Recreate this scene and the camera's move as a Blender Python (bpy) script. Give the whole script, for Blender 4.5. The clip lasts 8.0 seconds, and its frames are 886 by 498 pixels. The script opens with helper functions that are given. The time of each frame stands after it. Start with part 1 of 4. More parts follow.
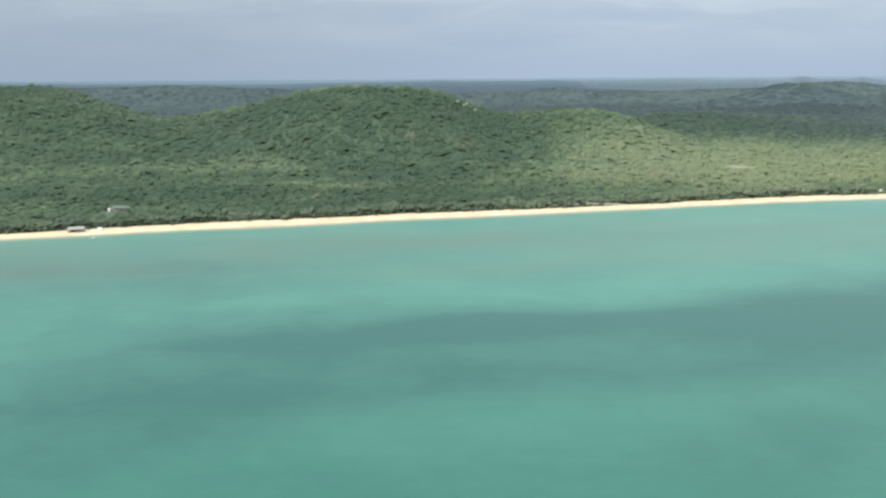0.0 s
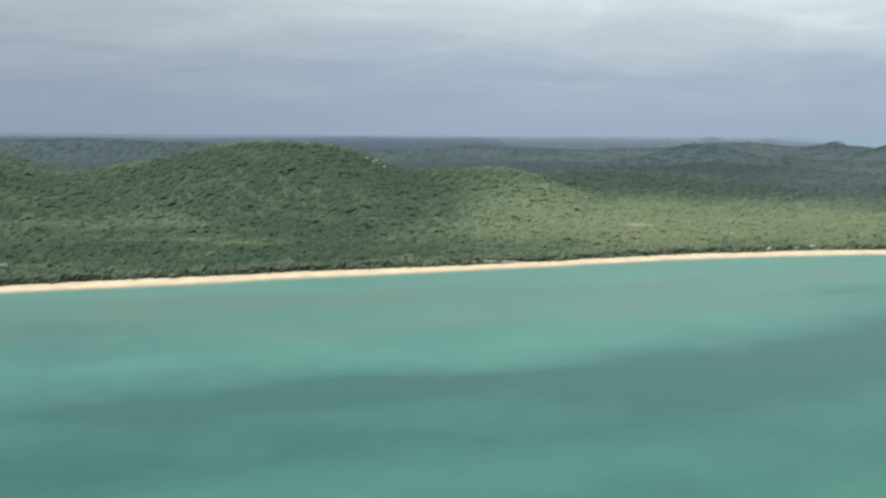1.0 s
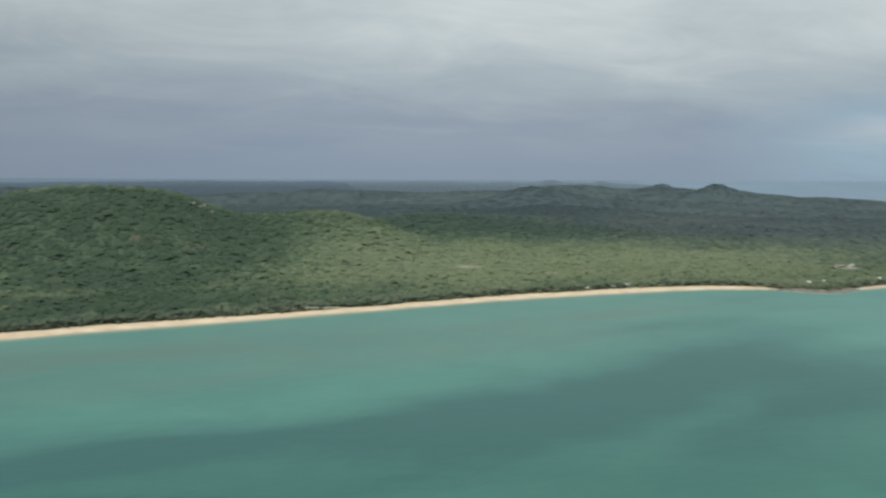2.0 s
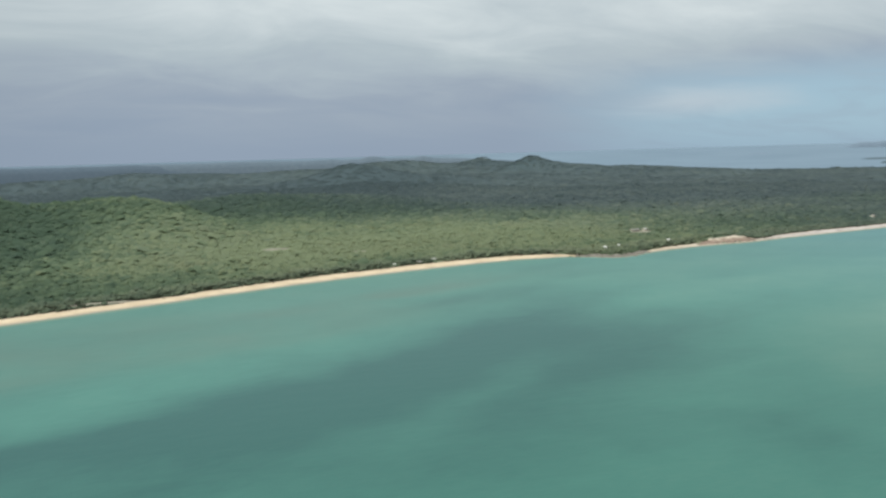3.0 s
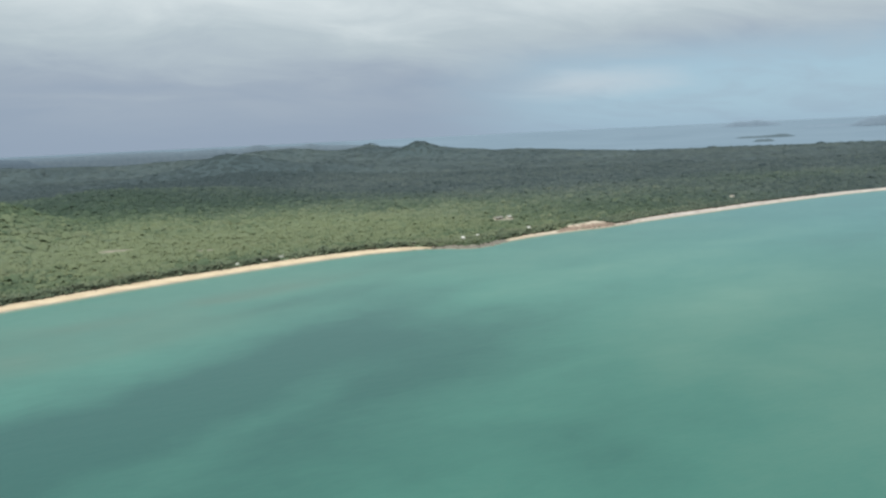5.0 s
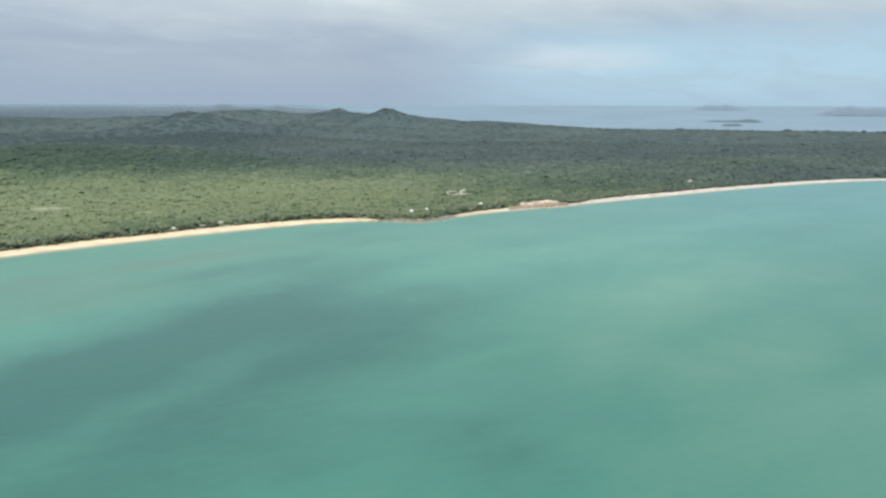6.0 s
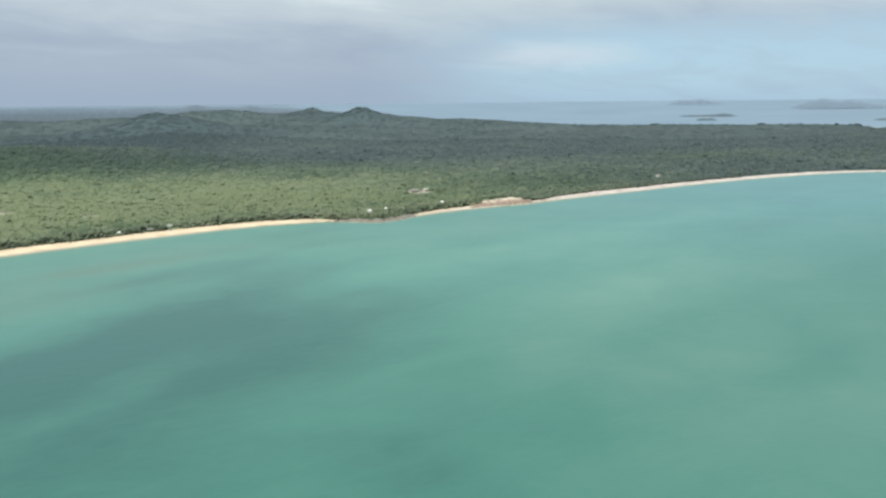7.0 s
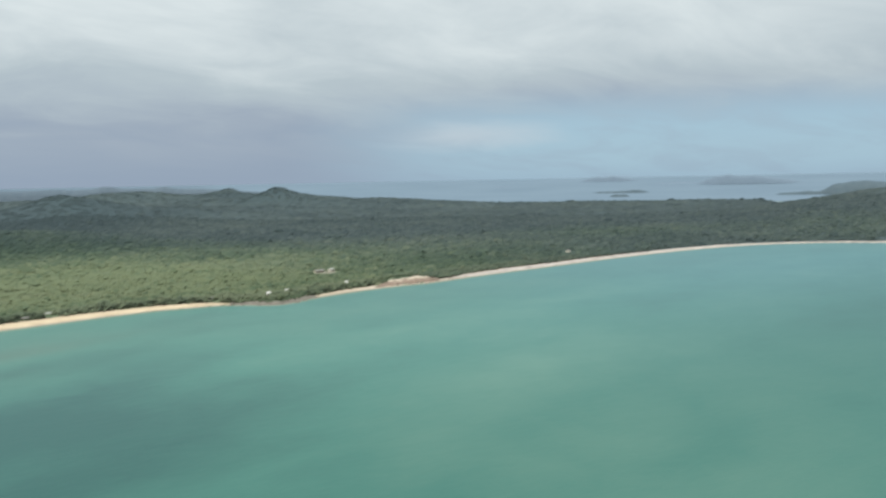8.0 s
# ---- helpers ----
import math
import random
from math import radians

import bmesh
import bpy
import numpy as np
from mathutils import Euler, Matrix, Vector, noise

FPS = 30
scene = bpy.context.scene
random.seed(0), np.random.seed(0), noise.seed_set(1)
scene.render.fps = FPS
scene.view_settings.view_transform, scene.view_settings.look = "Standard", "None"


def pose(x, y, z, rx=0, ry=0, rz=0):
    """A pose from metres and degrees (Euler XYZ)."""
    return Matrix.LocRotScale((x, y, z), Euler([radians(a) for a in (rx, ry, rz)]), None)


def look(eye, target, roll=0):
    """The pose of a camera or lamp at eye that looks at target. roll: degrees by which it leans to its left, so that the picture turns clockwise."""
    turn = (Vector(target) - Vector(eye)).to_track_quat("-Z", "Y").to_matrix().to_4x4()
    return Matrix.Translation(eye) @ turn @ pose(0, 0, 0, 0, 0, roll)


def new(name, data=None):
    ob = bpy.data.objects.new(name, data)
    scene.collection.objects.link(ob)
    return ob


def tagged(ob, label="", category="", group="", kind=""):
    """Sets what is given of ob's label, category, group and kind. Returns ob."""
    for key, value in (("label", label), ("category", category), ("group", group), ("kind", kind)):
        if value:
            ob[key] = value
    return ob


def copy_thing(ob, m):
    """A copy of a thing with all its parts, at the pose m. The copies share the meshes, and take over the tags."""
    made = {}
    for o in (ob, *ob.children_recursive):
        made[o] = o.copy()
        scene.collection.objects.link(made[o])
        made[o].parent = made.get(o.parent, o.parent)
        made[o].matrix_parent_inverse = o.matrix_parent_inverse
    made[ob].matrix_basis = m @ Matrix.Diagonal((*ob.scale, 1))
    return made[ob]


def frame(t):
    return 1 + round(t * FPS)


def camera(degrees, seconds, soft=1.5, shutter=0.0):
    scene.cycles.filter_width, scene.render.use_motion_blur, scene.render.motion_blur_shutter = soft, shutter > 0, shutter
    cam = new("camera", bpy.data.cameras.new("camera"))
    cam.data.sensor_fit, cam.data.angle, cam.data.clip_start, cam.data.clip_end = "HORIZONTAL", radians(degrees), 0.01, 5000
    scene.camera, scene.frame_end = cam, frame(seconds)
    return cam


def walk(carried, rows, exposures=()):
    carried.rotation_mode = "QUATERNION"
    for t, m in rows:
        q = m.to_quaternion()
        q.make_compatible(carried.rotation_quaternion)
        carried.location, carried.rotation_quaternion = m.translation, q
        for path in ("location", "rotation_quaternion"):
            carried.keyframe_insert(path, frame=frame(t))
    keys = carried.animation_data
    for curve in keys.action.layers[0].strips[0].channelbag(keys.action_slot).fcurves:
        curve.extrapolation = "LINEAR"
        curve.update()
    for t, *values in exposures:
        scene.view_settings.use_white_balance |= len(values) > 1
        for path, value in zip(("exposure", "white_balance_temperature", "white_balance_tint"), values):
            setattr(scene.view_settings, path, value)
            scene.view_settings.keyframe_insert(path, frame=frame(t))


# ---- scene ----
# ------------------------------------------------------------------ camera
FLIGHT = [  # seconds, x, y, z, yaw, pitch, roll
    (0.0, 0.0, 0.0, 126.7, -0.21, -11.36, -0.41),
    (0.5, 14.9, 2.9, 127.7, -3.13, -10.15, 0.48),
    (1.0, 30.2, 6.0, 128.4, -5.17, -7.64, 0.33),
    (1.5, 46.6, 9.2, 128.9, -9.15, -5.26, 0.89),
    (2.0, 64.1, 12.9, 129.2, -15.08, -4.69, 0.20),
    (2.2, 71.4, 14.3, 129.2, -17.61, -5.42, -0.20),
    (3.3, 112.4, 21.7, 128.9, -28.38, -6.10, -2.51),
    (3.5, 119.8, 22.5, 129.1, -29.15, -5.63, -3.33),
    (4.0, 138.4, 23.9, 129.7, -30.51, -5.98, -5.48),
    (4.5, 156.3, 25.3, 130.8, -31.80, -6.56, -4.44),
    (6.0, 208.5, 30.5, 134.1, -35.14, -9.74, 0.16),
    (6.5, 226.4, 33.1, 133.3, -36.48, -10.19, 0.45),
    (7.0, 244.3, 36.2, 131.3, -36.40, -9.85, -0.56),
    (7.5, 262.3, 39.5, 129.5, -37.70, -7.21, -0.92),
    (8.0, 281.3, 42.6, 128.9, -41.56, -4.62, -1.09),
]


def flown(x, y, z, yaw, pitch, roll):
    """A pose from the aircraft's place and its heading, pitch and bank."""
    a, b = radians(yaw), radians(pitch)
    ahead = Vector((-math.sin(a) * math.cos(b), math.cos(a) * math.cos(b), math.sin(b)))
    eye = Vector((x, y, z))
    return look(eye, eye + ahead * 1000, roll)


cam = camera(55.45, 8.0, soft=2.5, shutter=0.4)
walk(cam, [(row[0], flown(*row[1:])) for row in FLIGHT],
     exposures=[(0.0, 0.23), (0.5, 0.13), (1.0, -0.06), (1.5, -0.19), (2.0, -0.50), (2.2, -0.47), (3.3, -0.29), (3.5, -0.31), (4.0, -0.31), (4.5, -0.32), (6.0, 0.03), (6.5, -0.02), (7.0, 0.01), (7.5, -0.10), (8.0, -0.24)])

# ------------------------------------------------------------------ light
SUN_AZ, SUN_EL = -118.0, 42.0      # degrees from +y to the right, and above the horizon
sun_data = bpy.data.lights.new("sun", "SUN")
sun_data.energy, sun_data.angle, sun_data.color = 4.0, radians(9), (1.0, 0.95, 0.86)
sun = new("sun", sun_data)
away = Vector((math.sin(radians(SUN_AZ)) * math.cos(radians(SUN_EL)), math.cos(radians(SUN_AZ)) * math.cos(radians(SUN_EL)), math.sin(radians(SUN_EL))))
sun.matrix_world = look(away * 3000, (0, 0, 0))


class Nodes:
    """Short hand for building node trees."""

    def __init__(self, tree):
        self.tree = tree
        tree.nodes.clear()

    def add(self, kind, ins=None, **props):
        n = self.tree.nodes.new(kind)
        for k, val in props.items():
            setattr(n, k, val)
        for k, val in (ins or {}).items():
            if isinstance(val, bpy.types.NodeSocket):
                self.tree.links.new(val, n.inputs[k])
            else:
                n.inputs[k].default_value = val
        return n

    def math(self, op, a, b=0.0, c=0.0, clamp=False):
        return self.add("ShaderNodeMath", {0: a, 1: b, 2: c}, operation=op, use_clamp=clamp).outputs[0]

    def noise(self, vector, scale, detail=4.0, rough=0.55, warp=0.0):
        return self.add("ShaderNodeTexNoise", {"Vector": vector, "Scale": scale, "Detail": detail, "Roughness": rough, "Distortion": warp}).outputs["Fac"]

    def scaled(self, vector, s, turn=0.0):
        return self.add("ShaderNodeMapping", {"Vector": vector, "Scale": s, "Rotation": (0, 0, radians(turn))}).outputs[0]

    def ramp(self, fac, stops, mode="LINEAR"):
        n = self.add("ShaderNodeValToRGB", {0: fac})
        e = n.color_ramp.elements
        n.color_ramp.interpolation = mode
        while len(e) < len(stops):
            e.new(0.5)
        for el, (at, col) in zip(e, stops):
            el.position = at
            el.color = (*col, 1) if len(col) == 3 else col
        return n.outputs[0]

    def span(self, val, a, b, lo=0.0, hi=1.0):
        return self.add("ShaderNodeMapRange", {0: val, 1: a, 2: b, 3: lo, 4: hi}, clamp=True, interpolation_type="SMOOTHSTEP").outputs[0]

    def mix(self, fac, a, b, how="MIX"):
        n = self.add("ShaderNodeMix", {"Factor": fac}, data_type="RGBA", blend_type=how)
        for k, val in ((6, a), (7, b)):
            if isinstance(val, bpy.types.NodeSocket):
                self.tree.links.new(val, n.inputs[k])
            else:
                n.inputs[k].default_value = (*val, 1)
        return n.outputs[2]


def grey(v):
    return (v, v, v)


world = bpy.data.worlds.new("sky")
scene.world = world
world.use_nodes = True
N = Nodes(world.node_tree)
way = N.add("ShaderNodeTexCoord").outputs["Generated"]
part_xyz = N.add("ShaderNodeSeparateXYZ", {0: way})
up = N.math("MAXIMUM", part_xyz.outputs[2], 0.0)
clear = N.add("ShaderNodeTexSky", sky_type="NISHITA", sun_disc=False, sun_elevation=radians(SUN_EL), sun_rotation=radians(SUN_AZ))
clear = N.add("ShaderNodeVectorMath", {0: clear.outputs[0], "Scale": 0.085}, operation="SCALE").outputs[0]
# the cloud deck, seen in perspective from below
reach = N.math("ADD", up, 0.19)
deck = N.add("ShaderNodeCombineXYZ", {0: N.math("DIVIDE", part_xyz.outputs[0], reach), 1: N.math("DIVIDE", part_xyz.outputs[1], reach), 2: 0.0}).outputs[0]
billow = N.noise(N.scaled(deck, (1.5, 2.3, 1.0), 24), 1.0, 8.0, 0.60, 0.5)
broad = N.noise(N.scaled(deck, (0.30, 0.62, 1.0), 20), 1.0, 3.0, 0.5)
height = N.span(up, 0.0, 0.20)
lift = N.math("ADD", N.math("MULTIPLY", height, 0.86), N.math("MULTIPLY", N.math("SUBTRACT", N.math("ADD", N.math("MULTIPLY", billow, 0.46), N.math("MULTIPLY", broad, 0.40)), 0.45), N.span(up, 0.0, 0.08, 0.14, 1.6)))
lift = N.math("ADD", lift, N.math("MULTIPLY", N.math("MULTIPLY", N.span(part_xyz.outputs[0], 0.02, 0.30, 0.0, 0.10), N.span(part_xyz.outputs[0], 0.42, 0.66, 1.0, 0.4)), N.span(up, 0.0, 0.05)))
cloud = N.ramp(lift, [(0.0, (0.355, 0.445, 0.565)), (0.25, (0.415, 0.50, 0.60)), (0.6, (0.560, 0.658, 0.712)), (1.0, (0.84, 0.928, 0.950))])
# a break in the deck towards the bay, low over the horizon
toward = N.math("ADD", N.math("MULTIPLY", part_xyz.outputs[0], math.sin(radians(62))), N.math("MULTIPLY", part_xyz.outputs[1], math.cos(radians(62))))
gap = N.math("MULTIPLY", N.span(toward, 0.85, 0.97), N.math("MULTIPLY", N.span(up, 0.0, 0.02, 0.80, 1.0), N.span(up, 0.055, 0.112, 1.0, 0.0)))
gap = N.math("MULTIPLY", gap, N.span(billow, 0.42, 0.66, 1.0, 0.7))
blue = N.mix(0.85, clear, (0.44, 0.66, 0.82))
sky_colour = N.mix(gap, cloud, blue)
# one sunlit bank of cloud in the break
puff = N.add("ShaderNodeVectorMath", {0: N.add("ShaderNodeVectorMath", {0: way, 1: (math.sin(radians(43)), math.cos(radians(43)), 0.052)}, operation="SUBTRACT").outputs[0], 1: (10.0, 10.0, 55.0)}, operation="MULTIPLY").outputs[0]
puff = N.math("ADD", N.add("ShaderNodeVectorMath", {0: puff}, operation="LENGTH").outputs["Value"], N.math("MULTIPLY", N.math("SUBTRACT", billow, 0.5), 1.6))
sky_colour = N.mix(N.span(puff, 0.0, 1.3, 0.62, 0.0), sky_colour, (0.66, 0.74, 0.80))
# the overcast grows brighter towards the unseen zenith
glow = N.math("MULTIPLY", N.span(up, 0.20, 0.65, 1.0, 1.75), N.span(part_xyz.outputs[0], -0.40, 0.22, 0.84, 1.0))
sky_colour = N.add("ShaderNodeVectorMath", {0: sky_colour, "Scale": glow}, operation="SCALE").outputs[0]
back = N.add("ShaderNodeBackground", {"Color": sky_colour, "Strength": 1.0})
N.add("ShaderNodeOutputWorld", {0: back.outputs[0]})


# ------------------------------------------------------------------ materials
def material(name):
    m = bpy.data.materials.new(name)
    m.use_nodes = True
    return m, Nodes(m.node_tree)


def finish(n, colour, rough=0.8, metal=0.0, bump=None, depth=0.1, dist=1.0, spec=0.4, more=None, leafy=0.0):
    ins = {"Base Color": colour if isinstance(colour, bpy.types.NodeSocket) else (*colour, 1), "Roughness": rough, "Metallic": metal, "Specular IOR Level": spec}
    if bump is not None:
        ins["Normal"] = n.add("ShaderNodeBump", {"Height": bump, "Strength": depth, "Distance": dist}).outputs[0]
    if leafy:
        face = n.add("ShaderNodeNewGeometry").outputs["Normal"]
        face = n.add("ShaderNodeMix", {"Factor": leafy, 4: face, 5: (0.0, 0.0, 1.0)}, data_type="VECTOR").outputs[1]
        ins["Normal"] = n.add("ShaderNodeVectorMath", {0: face}, operation="NORMALIZE").outputs[0]
    ins.update(more or {})
    s = n.add("ShaderNodeBsdfPrincipled", ins)
    if leafy:       # leaves let light through
        glow_through = n.add("ShaderNodeBsdfTranslucent", {"Color": ins["Base Color"]})
        s = n.add("ShaderNodeMixShader", {0: 0.30, 1: s.outputs[0], 2: glow_through.outputs[0]})
    n.add("ShaderNodeOutputMaterial", {0: s.outputs[0]})


# leaf colours with blue-grey distance haze painted in
HAZED_LEAF = (0.053, 0.076, 0.082), (0.083, 0.109, 0.109), (0.118, 0.143, 0.130)


def foliage(name, dark, mid, light, dry, spread=0.26):
    """Leaves: tone by clump and by stand of trees, attributes for painted cloud light and haze, with drier yellow
    stands.
    """
    m, n = material(name)
    place = n.add("ShaderNodeNewGeometry")
    pos = place.outputs["Position"]
    each = place.outputs["Random Per Island"]
    tone_and_shade = n.add("ShaderNodeAttribute", attribute_name="tone_and_shade").outputs["Fac"]
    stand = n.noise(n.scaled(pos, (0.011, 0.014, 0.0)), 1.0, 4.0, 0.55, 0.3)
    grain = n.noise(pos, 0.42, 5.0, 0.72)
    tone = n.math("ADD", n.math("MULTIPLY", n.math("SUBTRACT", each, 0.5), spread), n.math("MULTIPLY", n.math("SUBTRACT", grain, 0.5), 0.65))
    tone = n.math("ADD", tone, n.math("ADD", n.math("MULTIPLY", n.math("SUBTRACT", stand, 0.5), 0.5), tone_and_shade))
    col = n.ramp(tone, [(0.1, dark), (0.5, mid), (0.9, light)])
    dryness = n.span(n.noise(n.scaled(pos, (0.009, 0.014, 0.0)), 1.0, 4.0, 0.6), 0.54, 0.72, 0.0, 0.6)
    col = n.mix(dryness, col, n.mix(tone, mid, dry))
    haze_mix = n.add("ShaderNodeAttribute", attribute_name="haze_mix").outputs["Fac"]     # share of painted distance haze
    col = n.mix(haze_mix, col, n.ramp(tone, [(0.1, HAZED_LEAF[0]), (0.5, HAZED_LEAF[1]), (0.9, HAZED_LEAF[2])]))
    finish(n, col, 0.85, 0.0, spec=0.12, leafy=0.80)
    return m


def paint(name, colour, rough=0.6, var=0.25, scale=1.5, metal=0.0):
    """A plain painted or weathered surface with mottling at two scales."""
    m, n = material(name)
    pos = n.add("ShaderNodeTexCoord").outputs["Object"]
    a, b = n.noise(pos, scale, 4.0, 0.6), n.noise(pos, scale * 7, 3.0, 0.6)
    f = n.math("ADD", n.math("MULTIPLY", a, 0.6), n.math("MULTIPLY", b, 0.4))
    lo, hi = [tuple(c * k for c in colour) for k in (1 - var, 1 + var * 0.4)]
    finish(n, n.ramp(f, [(0.3, lo), (0.7, hi)]), n.span(b, 0.3, 0.7, rough * 0.85, min(1.0, rough * 1.1)), metal, b, 0.15, 0.05)
    return m


FOREST = foliage("leaves", (0.056, 0.090, 0.058), (0.108, 0.152, 0.090), (0.190, 0.228, 0.132), (0.220, 0.232, 0.136))
FRINGE = foliage("fringe_leaves", (0.098, 0.134, 0.092), (0.146, 0.184, 0.118), (0.200, 0.236, 0.144), (0.214, 0.232, 0.146), 0.28)
BARK = paint("bark", (0.17, 0.14, 0.11), 0.9, 0.4, 2.0)


def make_sand():
    m, n = material("sand")
    pos = n.add("ShaderNodeNewGeometry").outputs["Position"]
    inland = n.add("ShaderNodeAttribute", attribute_name="inland").outputs["Fac"]
    east = n.span(n.add("ShaderNodeSeparateXYZ", {0: pos}).outputs[0], 640, 1150)
    big, fine = n.noise(n.scaled(pos, (0.045, 0.09, 0.0)), 1.0, 5.0, 0.65), n.noise(pos, 0.8, 4.0, 0.7)
    dry = n.mix(east, n.ramp(big, [(0.32, (0.463, 0.358, 0.234)), (0.68, (0.651, 0.532, 0.375))]), n.ramp(big, [(0.32, (0.308, 0.262, 0.244)), (0.68, (0.582, 0.524, 0.487))]))
    dry = n.mix(n.math("MULTIPLY", fine, 0.25), dry, (0.308, 0.244, 0.175))
    edge = n.math("ADD", inland, n.math("MULTIPLY", n.math("SUBTRACT", big, 0.5), 5.0))
    col = n.mix(n.span(edge, 0.5, 4.5), (0.308, 0.254, 0.186), dry)
    # wrack and trampled soil along the foot of the trees
    upper = n.span(n.math("ADD", n.add("ShaderNodeAttribute", attribute_name="upper").outputs["Fac"], n.math("MULTIPLY", n.math("SUBTRACT", big, 0.5), 0.5)), 0.78, 0.98)
    col = n.mix(upper, col, (0.31, 0.245, 0.175))
    finish(n, col, n.span(edge, 0.3, 4.0, 0.45, 0.95), 0.0, fine, 0.3, 0.3)
    return m


def make_soil():
    m, n = material("soil")
    pos = n.add("ShaderNodeNewGeometry").outputs["Position"]
    big, fine = n.noise(n.scaled(pos, (0.01, 0.013, 0.0)), 1.0, 5.0, 0.6), n.noise(pos, 0.35, 5.0, 0.7)
    grass = n.ramp(fine, [(0.3, (0.060, 0.085, 0.045)), (0.55, (0.105, 0.130, 0.066)), (0.8, (0.17, 0.17, 0.090))])
    bare = n.ramp(fine, [(0.3, (0.10, 0.075, 0.045)), (0.7, (0.21, 0.16, 0.10))])
    ground_haze = n.add("ShaderNodeAttribute", attribute_name="ground_haze").outputs["Fac"]
    # the ground carries the same painted sun and cloud shade
    tone_and_shade = n.add("ShaderNodeAttribute", attribute_name="tone_and_shade").outputs["Fac"]
    under = n.ramp(n.math("ADD", tone_and_shade, n.math("MULTIPLY", n.math("SUBTRACT", fine, 0.5), 0.5)), [(0.1, (0.056, 0.088, 0.058)), (0.5, (0.104, 0.144, 0.086)), (0.9, (0.186, 0.224, 0.120))])
    grass = n.mix(0.85, grass, under)
    # forest floor further off, its colour tinted with painted blue-grey haze
    hazy_floor = n.ramp(n.math("ADD", tone_and_shade, n.math("ADD", n.math("MULTIPLY", n.math("SUBTRACT", fine, 0.5), 0.5), n.math("MULTIPLY", n.math("SUBTRACT", big, 0.5), 0.5))), [(0.1, (0.047, 0.070, 0.077)), (0.5, (0.071, 0.097, 0.099)), (0.9, (0.100, 0.126, 0.117))])
    finish(n, n.mix(ground_haze, n.mix(n.span(big, 0.55, 0.72, 0.0, 0.5), grass, bare), hazy_floor), 0.95, 0.0, fine, 0.6, 1.2, 0.2)
    return m


def make_water():
    m, n = material("sea")
    pos = n.add("ShaderNodeNewGeometry").outputs["Position"]
    sea_tone = n.add("ShaderNodeAttribute", attribute_name="sea_tone").outputs["Fac"]     # 0.5 plain, lower darker, higher paler
    off = n.add("ShaderNodeAttribute", attribute_name="offshore").outputs["Fac"]  # metres from the shore
    streak = n.noise(n.scaled(pos, (0.0035, 0.013, 0.0), 14), 1.0, 4.0, 0.5, 0.6)
    cloudy = n.noise(n.scaled(pos, (0.008, 0.012, 0.0), -25), 1.0, 4.0, 0.55, 0.8)
    tone = n.math("ADD", sea_tone, n.math("ADD", n.math("MULTIPLY", n.math("SUBTRACT", streak, 0.5), 0.22), n.math("MULTIPLY", n.math("SUBTRACT", cloudy, 0.5), 0.34)))
    mottle = n.noise(n.scaled(pos, (0.022, 0.030, 0.0), -18), 1.0, 5.0, 0.6, 0.5)
    tone = n.math("ADD", tone, n.math("MULTIPLY", n.math("SUBTRACT", mottle, 0.5), 0.26))
    flecks = n.noise(n.scaled(pos, (0.10, 0.16, 0.0), 12), 1.0, 4.0, 0.65)
    tone = n.math("ADD", tone, n.math("MULTIPLY", n.math("SUBTRACT", flecks, 0.5), 0.20))
    col = n.ramp(tone, [(0.10, (0.030, 0.098, 0.091)), (0.5, (0.061, 0.180, 0.148)), (0.9, (0.121, 0.238, 0.189))])
    east = n.span(n.add("ShaderNodeSeparateXYZ", {0: pos}).outputs[0], 500, 1500, 0.0, 0.75)
    col = n.mix(east, col, n.ramp(tone, [(0.10, (0.042, 0.111, 0.135)), (0.5, (0.063, 0.171, 0.195)), (0.9, (0.105, 0.225, 0.234))]))
    silt = n.add("ShaderNodeAttribute", attribute_name="silt").outputs["Fac"]
    col = n.mix(n.math("MULTIPLY", n.math("MINIMUM", silt, 0.9), n.span(cloudy, 0.15, 0.75, 0.25, 0.95)), col, (0.081, 0.134, 0.111))
    col = n.mix(n.span(off, 240, 600), col, n.mix(0.45, col, (0.014, 0.086, 0.065)))
    col = n.mix(n.span(off, 16, 0), col, (0.172, 0.224, 0.163))
    ripple = n.math("ADD", n.math("MULTIPLY", n.noise(n.scaled(pos, (0.30, 0.75, 0.3), 20), 1.0, 3.0, 0.6), 0.6), n.math("MULTIPLY", n.noise(n.scaled(pos, (0.05, 0.12, 0.05), 32), 1.0, 3.0, 0.6), 0.9))
    finish(n, col, 0.42, 0.0, ripple, 0.35, 0.5, 0.22, {"IOR": 1.33})
    return m


SAND, SOIL, SEA = make_sand(), make_soil(), make_water()

# ------------------------------------------------------------------ the lie of the land
SHORE = [(-4800, -300), (-2600, 130), (-1300, 440), (-700, 598), (-360, 682), (-250, 713), (-140, 737), (-40, 766), (60, 786), (160, 813), (260, 838), (360, 863),
         (460, 878), (540, 888), (620, 892), (668, 882), (700, 873), (720, 856), (738, 834), (764, 834), (795, 846), (860, 855), (930, 857),
         (972, 851), (1020, 857), (1120, 864), (1240, 867), (1360, 870), (1480, 868), (1600, 859), (1720, 832), (1800, 790), (1885, 710), (1960, 560),
         (2040, 300), (2200, -100), (2600, -500), (3400, -800), (4800, -1000)]


